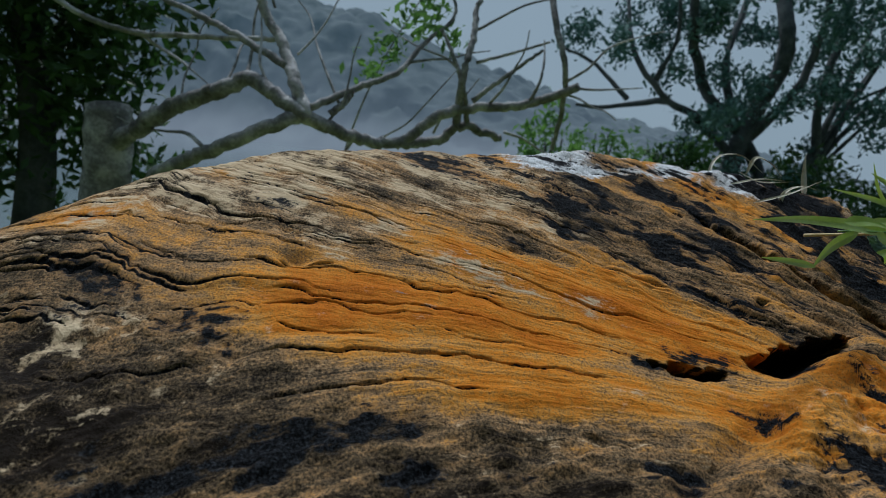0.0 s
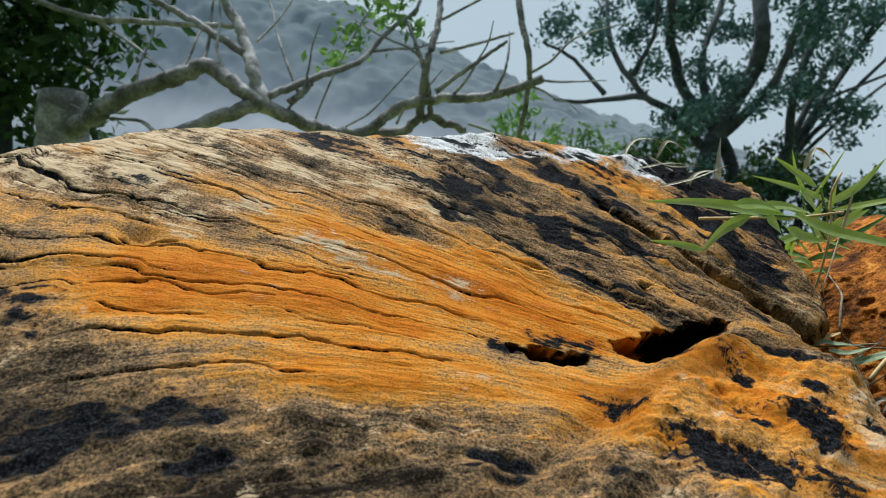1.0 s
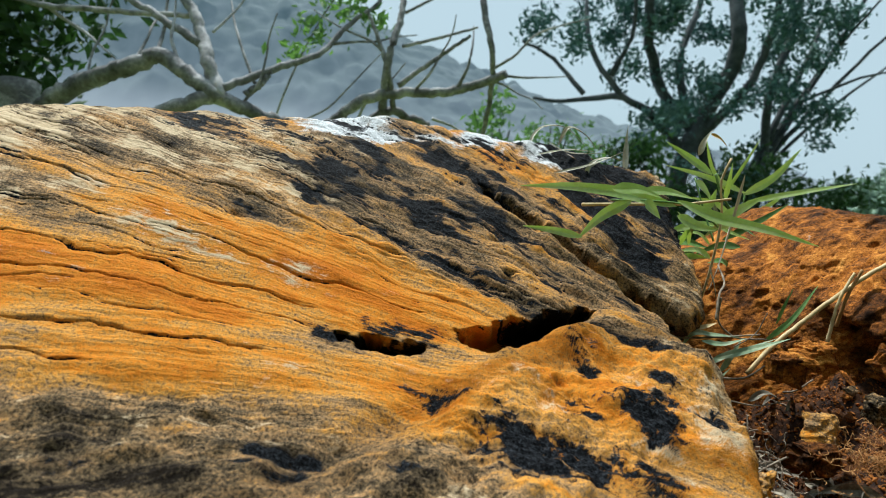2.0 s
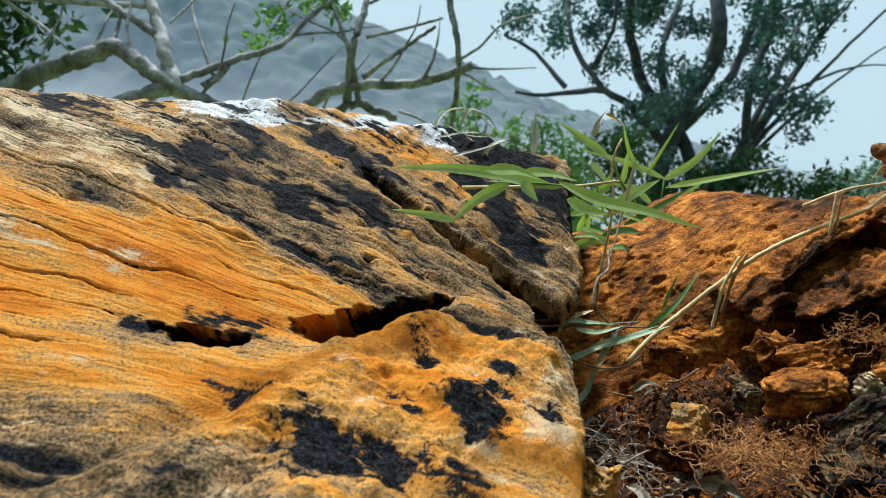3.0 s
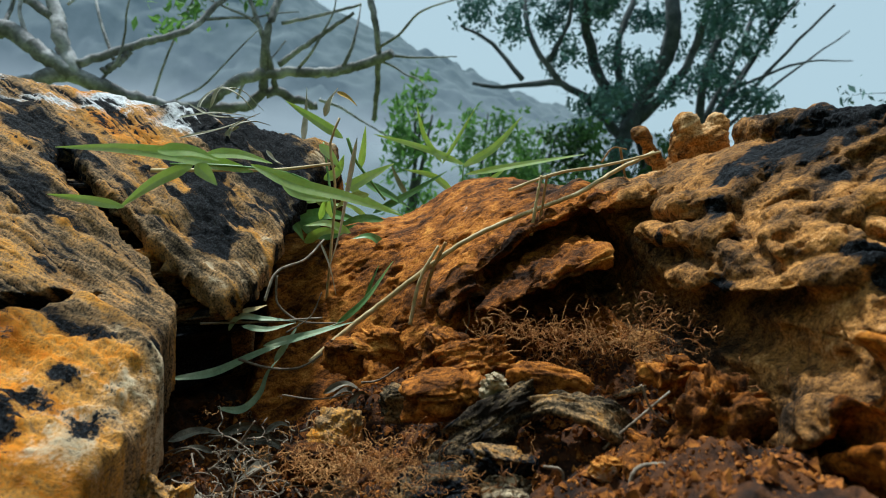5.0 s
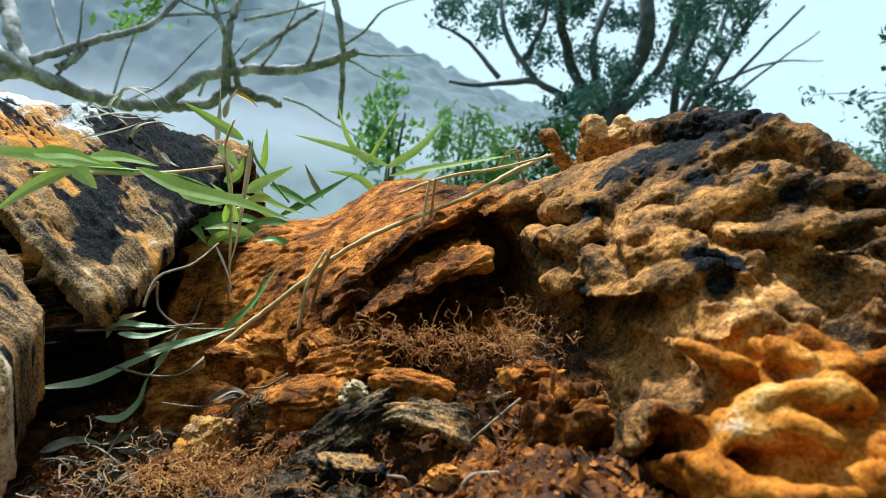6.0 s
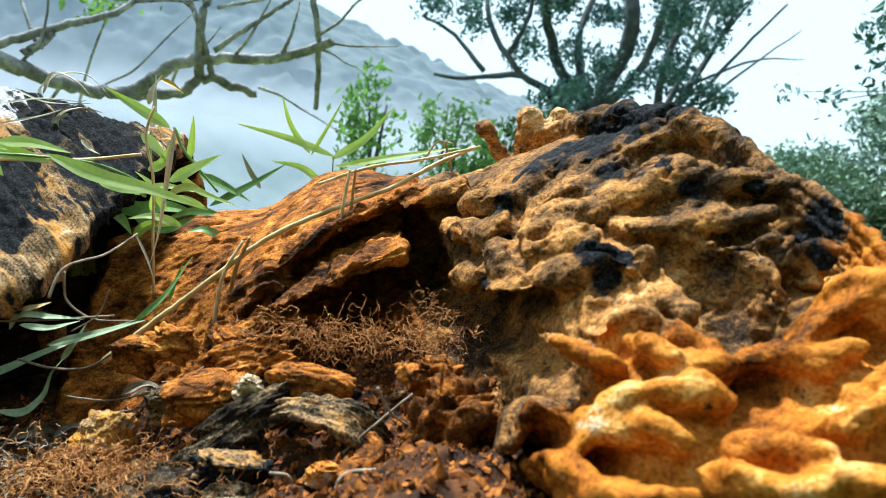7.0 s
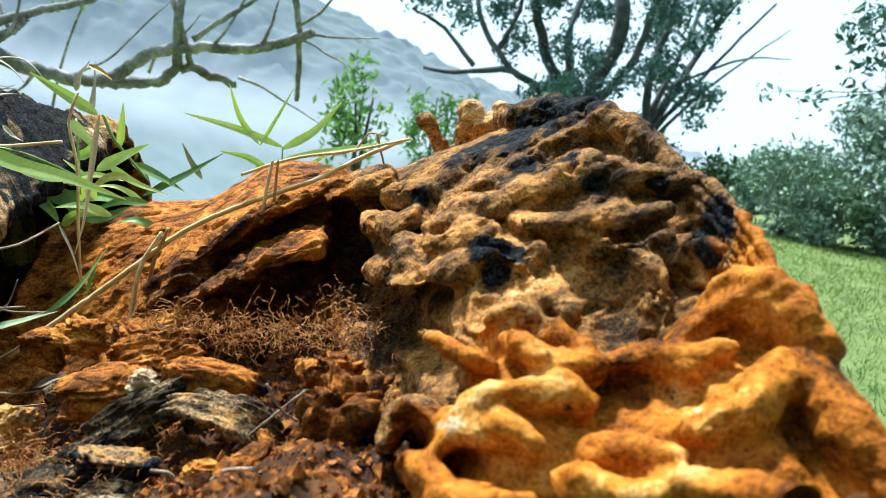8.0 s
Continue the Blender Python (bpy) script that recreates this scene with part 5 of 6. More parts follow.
root_mat = plain("root_fibre", [(0.05, 0.017, 0.004), (0.19, 0.07, 0.014), (0.42, 0.20, 0.06)], 50, 0.8, 0)
yellow_leaf = plain("yellowing_leaf", [(0.34, 0.38, 0.08), (0.52, 0.56, 0.16), (0.66, 0.68, 0.30)], 40, 0.5, 0.15, 0.0004)
amber_leaf = plain("amber_leaf", [(0.40, 0.20, 0.02), (0.58, 0.33, 0.05), (0.68, 0.46, 0.12)], 40, 0.5, 0.15, 0.0004)
root_bright = plain("bright_root_fibre", [(0.12, 0.042, 0.010), (0.34, 0.14, 0.034), (0.56, 0.30, 0.11)], 50, 0.8, 0)
stalk_mat = plain("brown_stalk", [(0.16, 0.075, 0.022), (0.34, 0.18, 0.06), (0.50, 0.31, 0.13)], 70, 0.7, 0.2, 0.0004)
twig_mat = plain("grey_twig", [(0.06, 0.045, 0.03), (0.16, 0.12, 0.085), (0.34, 0.28, 0.21)], 80, 0.8, 0.3, 0.0006)

plant = thing("bamboo_grass", "sprig of bright green bamboo-like grass growing over the log", "grass plant", (0.535, 0.70, 0.40))
base = np.array(plant.location)
def stem_of(points, r, mat=straw_stuff, name="stem"):
    return tube(name, [tuple(np.array(p) - base) for p in points], r, r * 0.7, mat, plant, sides=6)
stem_of([(0.535, 0.70, 0.40), (0.537, 0.665, 0.52), (0.535, 0.66, 0.58), (0.528, 0.66, 0.615), (0.534, 0.66, 0.636)], 0.0016)
stem_of([(0.536, 0.665, 0.565), (0.50, 0.64, 0.583), (0.454, 0.62, 0.586), (0.405, 0.62, 0.582)], 0.0013, grass_deep)
stem_of([(0.536, 0.668, 0.55), (0.525, 0.69, 0.59), (0.519, 0.70, 0.612)], 0.0012, grass_deep)
OUTER_LEAVES = (([(0.470, 0.622, 0.583), (0.422, 0.620, 0.589), (0.371, 0.620, 0.590), (0.318, 0.620, 0.585)], 0.0080, grass_green, 0.1),
    ([(0.424, 0.617, 0.584), (0.398, 0.612, 0.568), (0.373, 0.600, 0.544)], 0.0065, grass_green, 0.2),
    ([(0.378, 0.601, 0.546), (0.349, 0.600, 0.549), (0.322, 0.600, 0.550)], 0.0046, grass_green, 0.3),
    ([(0.399, 0.605, 0.593), (0.428, 0.605, 0.595), (0.447, 0.605, 0.59)], 0.0071, grass_green, 0.1),
    ([(0.433, 0.62, 0.594), (0.457, 0.62, 0.596), (0.485, 0.62, 0.592)], 0.0058, grass_green, 0.1),
    ([(0.468, 0.62, 0.589), (0.509, 0.615, 0.577), (0.547, 0.605, 0.573), (0.595, 0.59, 0.564)], 0.0074, grass_green, -0.2),
    ([(0.43, 0.6, 0.586), (0.437, 0.6, 0.58), (0.447, 0.6, 0.571)], 0.0077, grass_green, 0.2),
    ([(0.537, 0.7, 0.618), (0.507, 0.7, 0.633), (0.481, 0.7, 0.646)], 0.0064, grass_green, 0.3))
INNER_LEAVES = (([(0.556, 0.7, 0.591), (0.557, 0.7, 0.613), (0.557, 0.7, 0.632)], 0.0039, grass_green, 0),
    ([(0.544, 0.68, 0.571), (0.562, 0.68, 0.584), (0.587, 0.68, 0.601)], 0.0068, grass_green, 0.2),
    ([(0.567, 0.69, 0.568), (0.552, 0.69, 0.565), (0.536, 0.69, 0.551)], 0.0048, yellow_leaf, 0.3),
    ([(0.573, 0.72, 0.547), (0.612, 0.72, 0.574), (0.643, 0.72, 0.598)], 0.0046, grass_deep, 0.2),
    ([(0.489, 0.66, 0.572), (0.512, 0.66, 0.564), (0.534, 0.66, 0.562)], 0.0081, grass_green, 0),
    ([(0.48, 0.73, 0.547), (0.5, 0.73, 0.534), (0.528, 0.73, 0.54), (0.565, 0.73, 0.535)], 0.0104, grass_deep, 0.1),
    ([(0.496, 0.74, 0.53), (0.527, 0.74, 0.516), (0.557, 0.74, 0.531)], 0.0090, grass_deep, 0.1),
    ([(0.561, 0.72, 0.577), (0.588, 0.72, 0.567), (0.61, 0.72, 0.556)], 0.0058, grass_deep, 0.2))
LOW_LEAVES = (([(0.516, 0.69, 0.61), (0.529, 0.69, 0.599), (0.538, 0.69, 0.588)], 0.0064, grass_green, 0.4),
    ([(0.611, 0.8, 0.56), (0.598, 0.8, 0.578), (0.588, 0.8, 0.596)], 0.0039, pale_green, 0.2),
    ([(0.486, 0.7, 0.541), (0.501, 0.7, 0.527), (0.509, 0.7, 0.515)], 0.0065, grass_deep, 0.3),
    ([(0.523, 0.69, 0.578), (0.534, 0.69, 0.585), (0.54, 0.69, 0.603)], 0.0062, grass_green, 0.3),
    ([(0.584, 0.7, 0.544), (0.561, 0.7, 0.543), (0.535, 0.7, 0.53)], 0.0049, grass_deep, 0.2),
    ([(0.542, 0.71, 0.575), (0.566, 0.71, 0.561), (0.598, 0.71, 0.552)], 0.0043, grass_green, 0.2))
for pts, w, m, tw in OUTER_LEAVES + INNER_LEAVES + LOW_LEAVES:
    blade("leaf", pts, w, m, plant, twist=tw)
for pts, w in (([(0.551, 0.66, 0.621), (0.548, 0.66, 0.591), (0.545, 0.66, 0.557), (0.542, 0.66, 0.526), (0.537, 0.66, 0.499)], 0.0028),
               ([(0.518, 0.7, 0.636), (0.522, 0.7, 0.651), (0.528, 0.7, 0.664)], 0.0039),
               ([(0.527, 0.65, 0.526), (0.537, 0.65, 0.505), (0.546, 0.65, 0.478)], 0.0012),
               ([(0.47, 0.68, 0.599), (0.479, 0.68, 0.59), (0.486, 0.68, 0.588)], 0.0024)):
    blade("dry_leaf", pts, w, dry_leaf, plant, "withered straw-coloured leaf", fold=0.5, twist=1.2)
blade("leaf_tip", [(0.527, 0.7, 0.66), (0.538, 0.7, 0.656), (0.547, 0.7, 0.65)], 0.003, amber_leaf, plant, "amber withered leaf tip", fold=0.4, twist=0.5)
stem_of([(0.384, 0.64, 0.573), (0.44, 0.64, 0.58), (0.488, 0.64, 0.586), (0.531, 0.64, 0.596)], 0.0018)
stem_of([(0.541, 0.7, 0.619), (0.55, 0.7, 0.6), (0.566, 0.7, 0.582), (0.583, 0.7, 0.564)], 0.0016, grass_deep)
sprout = random.Random(8)
for k in range(9):
    px, pz = sprout.uniform(0.50, 0.60), sprout.uniform(0.50, 0.555)
    py, a, ln = 0.70 + 0.5 * (0.56 - pz) + sprout.uniform(-0.02, 0.03), sprout.uniform(-0.5, 3.4), sprout.uniform(0.03, 0.06)
    dx, dz = ln * math.cos(a), 0.7 * ln * math.sin(a)
    blade("leaf", [(px, py, pz), (px + 0.55 * dx, py - 0.01, pz + 0.6 * dz + 0.006), (px + dx, py - 0.012, pz + dz)], sprout.uniform(0.003, 0.0065), grass_green if k % 3 else grass_deep, plant, twist=sprout.uniform(-0.6, 0.6))
back_plant = thing("bamboo_grass", "thin green grass shoot behind the hollow log", "grass plant", (0.68, 0.90, 0.38))
base = np.array(back_plant.location)
tube("stem", [(0, 0, 0), (0.01, -0.004, 0.12), (0.006, -0.004, 0.22)], 0.0014, 0.001, grass_deep, back_plant, sides=6)
for pts, w in (([(0.688, 0.896, 0.600), (0.631, 0.896, 0.615), (0.566, 0.896, 0.625)], 0.0062), ([(0.684, 0.896, 0.597), (0.721, 0.896, 0.625), (0.754, 0.896, 0.671)], 0.0072), ([(0.657, 0.896, 0.600), (0.632, 0.896, 0.629), (0.616, 0.896, 0.668)], 0.0045),
               ([(0.658, 0.896, 0.598), (0.675, 0.896, 0.635), (0.693, 0.896, 0.677)], 0.0028), ([(0.690, 0.896, 0.588), (0.753, 0.896, 0.607), (0.845, 0.896, 0.633)], 0.0055), ([(0.68, 0.90, 0.56), (0.65, 0.90, 0.58), (0.61, 0.90, 0.585)], 0.006), ([(0.69, 0.90, 0.56), (0.73, 0.90, 0.59), (0.75, 0.90, 0.61)], 0.005)):
    blade("leaf", pts, w, grass_green, back_plant, twist=0.3)

tuft = thing("dry_grass", "bleached curled dead grass lying on the log", "dry grass", (0.43, 0.82, 0.60))
for pts, w in (([(0.376, 0.74, 0.598), (0.418, 0.74, 0.613), (0.452, 0.74, 0.632)], 0.0019),
               ([(0.363, 0.78, 0.617), (0.402, 0.78, 0.627), (0.43, 0.78, 0.628)], 0.0017),
               ([(0.389, 0.8, 0.63), (0.4, 0.8, 0.653), (0.419, 0.8, 0.648), (0.436, 0.8, 0.633)], 0.0029),
               ([(0.418, 0.76, 0.593), (0.421, 0.76, 0.612), (0.445, 0.76, 0.623), (0.46, 0.76, 0.621)], 0.0028),
               ([(0.371, 0.78, 0.633), (0.394, 0.78, 0.624), (0.442, 0.78, 0.628)], 0.0014),
               ([(0.429, 0.76, 0.616), (0.416, 0.76, 0.606), (0.424, 0.76, 0.594)], 0.0022),
               ([(0.487, 0.83, 0.605), (0.487, 0.84, 0.645), (0.485, 0.84, 0.668)], 0.0045),
               ([(0.388, 0.84, 0.612), (0.365, 0.85, 0.630), (0.377, 0.86, 0.651), (0.405, 0.86, 0.657), (0.437, 0.85, 0.636)], 0.0026)):
    blade("dry_leaf", pts, w, dry_leaf, tuft, fold=0.5, twist=1.4, n=18)


def straw(label, points, r, mat=straw_stuff, name="straw"):
    ob = tube(name, points, r, r * 0.75, mat, None, sides=7, n=8 * len(points), knobs=0.08)
    return tagged(ob, label, "straw" if name == "straw" else "twig")


straw("long bent yellow straw leaning on the rotten ledge", [(0.534, 0.559, 0.446), (0.550, 0.567, 0.462), (0.596, 0.576, 0.505), (0.647, 0.576, 0.552), (0.700, 0.576, 0.583), (0.734, 0.579, 0.600), (0.769, 0.593, 0.622), (0.801, 0.601, 0.640)], 0.0023)
straw("yellow straw lying along the crumbling wood", [(0.677, 0.584, 0.595), (0.715, 0.586, 0.613), (0.755, 0.589, 0.624), (0.804, 0.595, 0.641)], 0.0014)
straw("short brown straw hanging down the wood", [(0.697, 0.570, 0.562), (0.698, 0.573, 0.589), (0.700, 0.577, 0.610)], 0.0015)
straw("brown broken stalk leaning against the wall", [(0.609, 0.570, 0.480), (0.614, 0.573, 0.521), (0.625, 0.577, 0.545)], 0.0017)
for pts, w, m, nm, lb in (([(0.438, 0.530, 0.437), (0.463, 0.555, 0.434), (0.491, 0.558, 0.449), (0.520, 0.560, 0.464), (0.556, 0.560, 0.481)], 0.0040, pale_green, "fallen_leaf", "grey-green wilted grass blade lying on the rot"),
                          ([(0.550, 0.570, 0.474), (0.569, 0.570, 0.494), (0.590, 0.572, 0.530)], 0.0030, grass_deep, "fallen_leaf", "dark green grass blade leaning in the hollow"),
                          ([(0.470, 0.545, 0.410), (0.487, 0.545, 0.410), (0.499, 0.548, 0.422), (0.504, 0.55, 0.440), (0.512, 0.55, 0.452)], 0.0035, pale_green, "fallen_leaf", "pale curled wilted leaf on the dark rot"),
                          ([(0.507, 0.556, 0.446), (0.516, 0.558, 0.462), (0.523, 0.56, 0.477)], 0.0030, pale_green, "fallen_leaf", "pale wilted leaf end in the hollow")):
    tagged(blade(nm, pts, w, m, None, twist=1.0, n=20), lb, "leaf")
tagged(blade("fallen_leaf", [(0.471, 0.56, 0.466), (0.475, 0.56, 0.476), (0.497, 0.56, 0.478), (0.52, 0.56, 0.478)], 0.0033, pale_green, None, twist=0.8, n=20), "wilted grey-green blade bent over itself in the hollow", "leaf")
tagged(blade("fallen_leaf", [(0.482, 0.55, 0.474), (0.5, 0.55, 0.473), (0.521, 0.55, 0.48)], 0.0028, pale_green, None, twist=0.8, n=20), "wilted grey-green blade lying in the hollow", "leaf")
tagged(blade("fallen_leaf", [(0.498, 0.555, 0.458), (0.534, 0.555, 0.471), (0.564, 0.555, 0.483)], 0.0040, pale_green, None, twist=0.8, n=20), "long pale wilted blade lying under the straw", "leaf")
tagged(blade("fallen_leaf", [(0.479, 0.56, 0.482), (0.489, 0.56, 0.485), (0.498, 0.56, 0.489)], 0.0025, straw_stuff, None, twist=0.8, n=20), "short yellowed blade end in the hollow", "leaf")
tagged(blade("fallen_leaf", [(0.571, 0.59, 0.487), (0.575, 0.59, 0.505), (0.58, 0.59, 0.522)], 0.0017, grass_deep, None, twist=0.8, n=20), "dark green blade standing in the hollow", "leaf")
for pts, r in (([(0.496, 0.56, 0.492), (0.5, 0.57, 0.51), (0.519, 0.6, 0.518), (0.531, 0.64, 0.529)], 0.0019),
               ([(0.502, 0.57, 0.51), (0.505, 0.57, 0.487), (0.518, 0.57, 0.477), (0.554, 0.57, 0.476)], 0.0016),
               ([(0.514, 0.555, 0.47), (0.531, 0.555, 0.484), (0.538, 0.555, 0.504)], 0.0010)):
    straw("brown dead stem bent over the hollow", pts, 0.6 * r, twig_mat, "twig")
for pts, r in (([(0.618, 0.575, 0.494), (0.621, 0.575, 0.52), (0.63, 0.575, 0.549)], 0.0026),
               ([(0.704, 0.575, 0.567), (0.704, 0.575, 0.593), (0.704, 0.575, 0.611)], 0.0019),
               ([(0.764, 0.62, 0.626), (0.773, 0.62, 0.64), (0.785, 0.62, 0.64)], 0.0011),
               ([(0.779, 0.62, 0.64), (0.784, 0.62, 0.626), (0.788, 0.62, 0.616)], 0.0017)):
    straw("short brown dry stalk on the crumbling wood", pts, 0.7 * r, stalk_mat)
for pts, r in (([(0.481, 0.550, 0.448), (0.502, 0.550, 0.443), (0.527, 0.550, 0.445), (0.547, 0.552, 0.460)], 0.0011), ([(0.450, 0.560, 0.470), (0.485, 0.560, 0.474), (0.540, 0.562, 0.482)], 0.0010), ([(0.516, 0.545, 0.424), (0.542, 0.548, 0.421), (0.571, 0.55, 0.428)], 0.0007),
               ([(0.575, 0.565, 0.430), (0.587, 0.568, 0.431), (0.604, 0.57, 0.443)], 0.0010), ([(0.476, 0.495, 0.387), (0.494, 0.50, 0.406), (0.504, 0.50, 0.424)], 0.0009), ([(0.708, 0.40, 0.470), (0.721, 0.40, 0.485), (0.742, 0.402, 0.506)], 0.0009), ([(0.722, 0.398, 0.510), (0.732, 0.398, 0.495), (0.743, 0.40, 0.488)], 0.0008),
               ([(0.703, 0.355, 0.470), (0.706, 0.357, 0.482), (0.723, 0.36, 0.484), (0.742, 0.36, 0.474)], 0.0012), ([(0.671, 0.388, 0.464), (0.680, 0.388, 0.463), (0.685, 0.388, 0.450)], 0.0010), ([(0.650, 0.555, 0.470), (0.653, 0.556, 0.499), (0.645, 0.56, 0.519)], 0.0009),
               ([(0.50, 0.47, 0.395), (0.52, 0.47, 0.41), (0.55, 0.48, 0.415), (0.57, 0.50, 0.432)], 0.0009), ([(0.47, 0.52, 0.40), (0.49, 0.50, 0.41), (0.51, 0.49, 0.402)], 0.0008)):
    straw("thin grey dry twig lying in the hollow", pts, r, twig_mat, "twig")


def chunk(name, label, category, at, size, turn, seed, mat, layered=0.0, rough=0.35, char=0.1, tone=0.5, pale=0.0, parent=None, fine=5, ribs=0.0):
    """A crumbled lump of wood; layered: how far it splits into plates; ribs: the depth of the grooves across it."""
    bm = bmesh.new()
    bmesh.ops.create_icosphere(bm, subdivisions=fine, radius=1.0)
    p = np.array([v.co[:] for v in bm.verts])
    faces = np.array([[v.index for v in f.verts] for f in bm.faces])
    bm.free()
    box = np.sign(p) * np.abs(p) ** 0.62
    box /= np.abs(box).max()
    r = 1 + rough * fbm3(p[:, 0] * 1.6 + seed, p[:, 1] * 1.6, p[:, 2] * 1.6, 3, seed) + 0.5 * rough * fbm3(p[:, 0] * 5, p[:, 1] * 5 + seed, p[:, 2] * 5, 3, seed + 3)
    q = box * r[:, None]
    if layered:
        k = fbm3(p[:, 0] * 1.2, p[:, 1] * 1.2, p[:, 2] * 7 + seed, 2, seed + 5)
        q[:, :2] *= (1 + layered * k)[:, None]
    q[:, 2] += 0.25 * rough * fbm3(p[:, 0] * 3, p[:, 1] * 3, p[:, 0] * 0 + seed, 3, seed + 9)
    if ribs:
        q[:, 1:] *= (1 - ribs * np.clip(np.sin(24 * p[:, 0] + 1.5 * fbm3(p[:, 0] * 3, p[:, 1] * 3, p[:, 2] * 3, 2, seed)), -0.2, 1) * smooth(-0.1, 0.3, p[:, 0]))[:, None]
    q = q * np.array(size)
    rot = np.array(Euler([radians(a) for a in turn]).to_matrix())
    q = q @ rot.T
    home = np.array(at) if parent is None else np.array(at) - np.array(parent.location)
    ob = raw_mesh(name, q if parent is None else q + home, faces, mat, parent)
    if parent is None:
        ob.location = at
    stains = dict(tone=tone + 0.25 * fbm3(p[:, 0] * 3, p[:, 1] * 3, p[:, 2] * 3, 3, seed), char=char + 0.5 * np.clip(fbm3(p[:, 0] * 2, p[:, 1] * 2, p[:, 2] * 2 + seed, 3, seed + 1), -0.5, 1),
                  pale=pale + 0 * p[:, 0], grain_along=q[:, 0], grain_across=q[:, 2])
    for key, v in stains.items():
        ob.data.attributes.new(key, "FLOAT", "POINT").data.foreach_set("value", v.astype(np.float32))
    return tagged(ob, label, category)


def flake(name, label, category, at, half_w, half_h, turn, seed, mat, thick=0.003, curl=0.3, char=0.1, tone=0.5, pale=0.0):
    """A curled, torn plate of wood or bark with a broken edge."""
    n = 44
    u, v = (g.ravel() for g in np.meshgrid(np.linspace(-1, 1, n), np.linspace(-1, 1, n), indexing="ij"))
    ring, ang = np.maximum(np.abs(u), np.abs(v)), np.arctan2(v, u)
    torn = 1 + 0.30 * fbm(2 * np.cos(ang) + seed, 2 * np.sin(ang), 3, seed) + 0.10 * fbm(7 * np.cos(ang), 7 * np.sin(ang) + seed, 2, seed + 1)
    k = torn * (0.62 + 0.38 * ring / (np.hypot(u, v) + 1e-6))
    x, y = half_w * u * k, half_h * v * k
    bow = curl * half_w * (-(u ** 2) + 0.5 * u * v) + 0.25 * half_h * fbm(2 * u + seed, 2 * v, 3, seed + 2) + 0.06 * half_h * fbm(9 * u, 9 * v + seed, 3, seed + 3)
    body = thick * np.sqrt(np.clip(1 - ring ** 4, 0, 1)) * (1 + 0.6 * fbm(3 * u, 3 * v + seed, 3, seed + 4))
    verts = np.concatenate([np.stack([x, y, bow + body], 1), np.stack([x, y, bow - body], 1)])
    i = np.arange(n * n).reshape(n, n)
    f = np.stack([i[:-1, :-1], i[1:, :-1], i[1:, 1:], i[:-1, 1:]], -1).reshape(-1, 4)
    verts = verts @ np.array(Euler([radians(a) for a in turn]).to_matrix()).T
    ob = raw_mesh(name, verts, np.concatenate([f, f[:, ::-1] + n * n]), mat)
    ob.location = at
    uu, vv = np.tile(u, 2), np.tile(v, 2)
    stains = dict(tone=tone + 0.25 * fbm(2.5 * uu + seed, 2.5 * vv, 3, seed + 5), char=char + 0.5 * fbm(1.8 * uu, 1.8 * vv + seed, 3, seed + 6), pale=pale + 0.4 * fbm(2.2 * uu + seed, 2.2 * vv, 3, seed + 7), grain_along=np.tile(x, 2), grain_across=np.tile(y, 2))
    for key, val in stains.items():
        ob.data.attributes.new(key, "FLOAT", "POINT").data.foreach_set("value", val.astype(np.float32))
    return tagged(ob, label, category)


chunk("wood_chunk", "orange-brown block of rotten wood with a ribbed end", "wood chunk", (0.626, 0.468, 0.467), (0.026, 0.016, 0.014), (14, -12, -12), 1, inner_wood, 0.15, 0.25, 0.0, 0.6, ribs=0.16)
chunk("wood_chunk", "grey knot of wood beside the ribbed block", "wood chunk", (0.597, 0.482, 0.452), (0.010, 0.009, 0.010), (0, 0, 0), 2, trunk_wood, 0.1, 0.4, 0.1, 0.25, 0.2)
chunk("wood_chunk", "orange angular lump of rotten wood", "wood chunk", (0.630, 0.515, 0.482), (0.016, 0.012, 0.012), (20, 10, 30), 3, inner_wood, 0.1, 0.5, 0.05, 0.55)
flake("wood_flake", "orange wedge of wood leaning on the rootlets", "wood flake", (0.650, 0.487, 0.487), 0.026, 0.015, (48, -12, 8), 4, inner_wood, 0.005, 0.15, 0.0, 0.62)
chunk("wood_chip", "bleached white layered chip of wood", "wood chip", (0.652, 0.442, 0.484), (0.0075, 0.005, 0.0085), (10, 20, 15), 5, trunk_wood, 0.5, 0.3, 0.0, 0.35, 0.7)
chunk("wood_chunk", "tan rounded stick of rotten wood", "wood chunk", (0.688, 0.446, 0.488), (0.026, 0.010, 0.011), (0, 6, -6), 6, inner_wood, 0.0, 0.22, 0.0, 0.64)
flake("bark_plate", "grey-brown mossy slab of bark lying on the rot", "bark plate", (0.650, 0.425, 0.470), 0.034, 0.013, (42, -34, 12), 7, trunk_wood, 0.005, 0.25, 0.22, 0.18, 0.15)
flake("bark_plate", "dark grey-brown bark plate arching over a black gap", "bark plate", (0.703, 0.410, 0.488), 0.033, 0.013, (22, 14, -10), 8, trunk_wood, 0.004, 0.35, 0.25, 0.3, 0.1)
flake("bark_plate", "weathered grey plate of bark half sunk in rot", "bark plate", (0.630, 0.414, 0.448), 0.020, 0.013, (40, -15, 20), 9, trunk_wood, 0.005, 0.2, 0.3, 0.25, 0.2)
chunk("bark_piece", "black lump of charred wood with an orange end", "bark piece", (0.650, 0.400, 0.457), (0.018, 0.010, 0.009), (0, 14, 10), 10, trunk_wood, 0.1, 0.4, 0.6, 0.5)
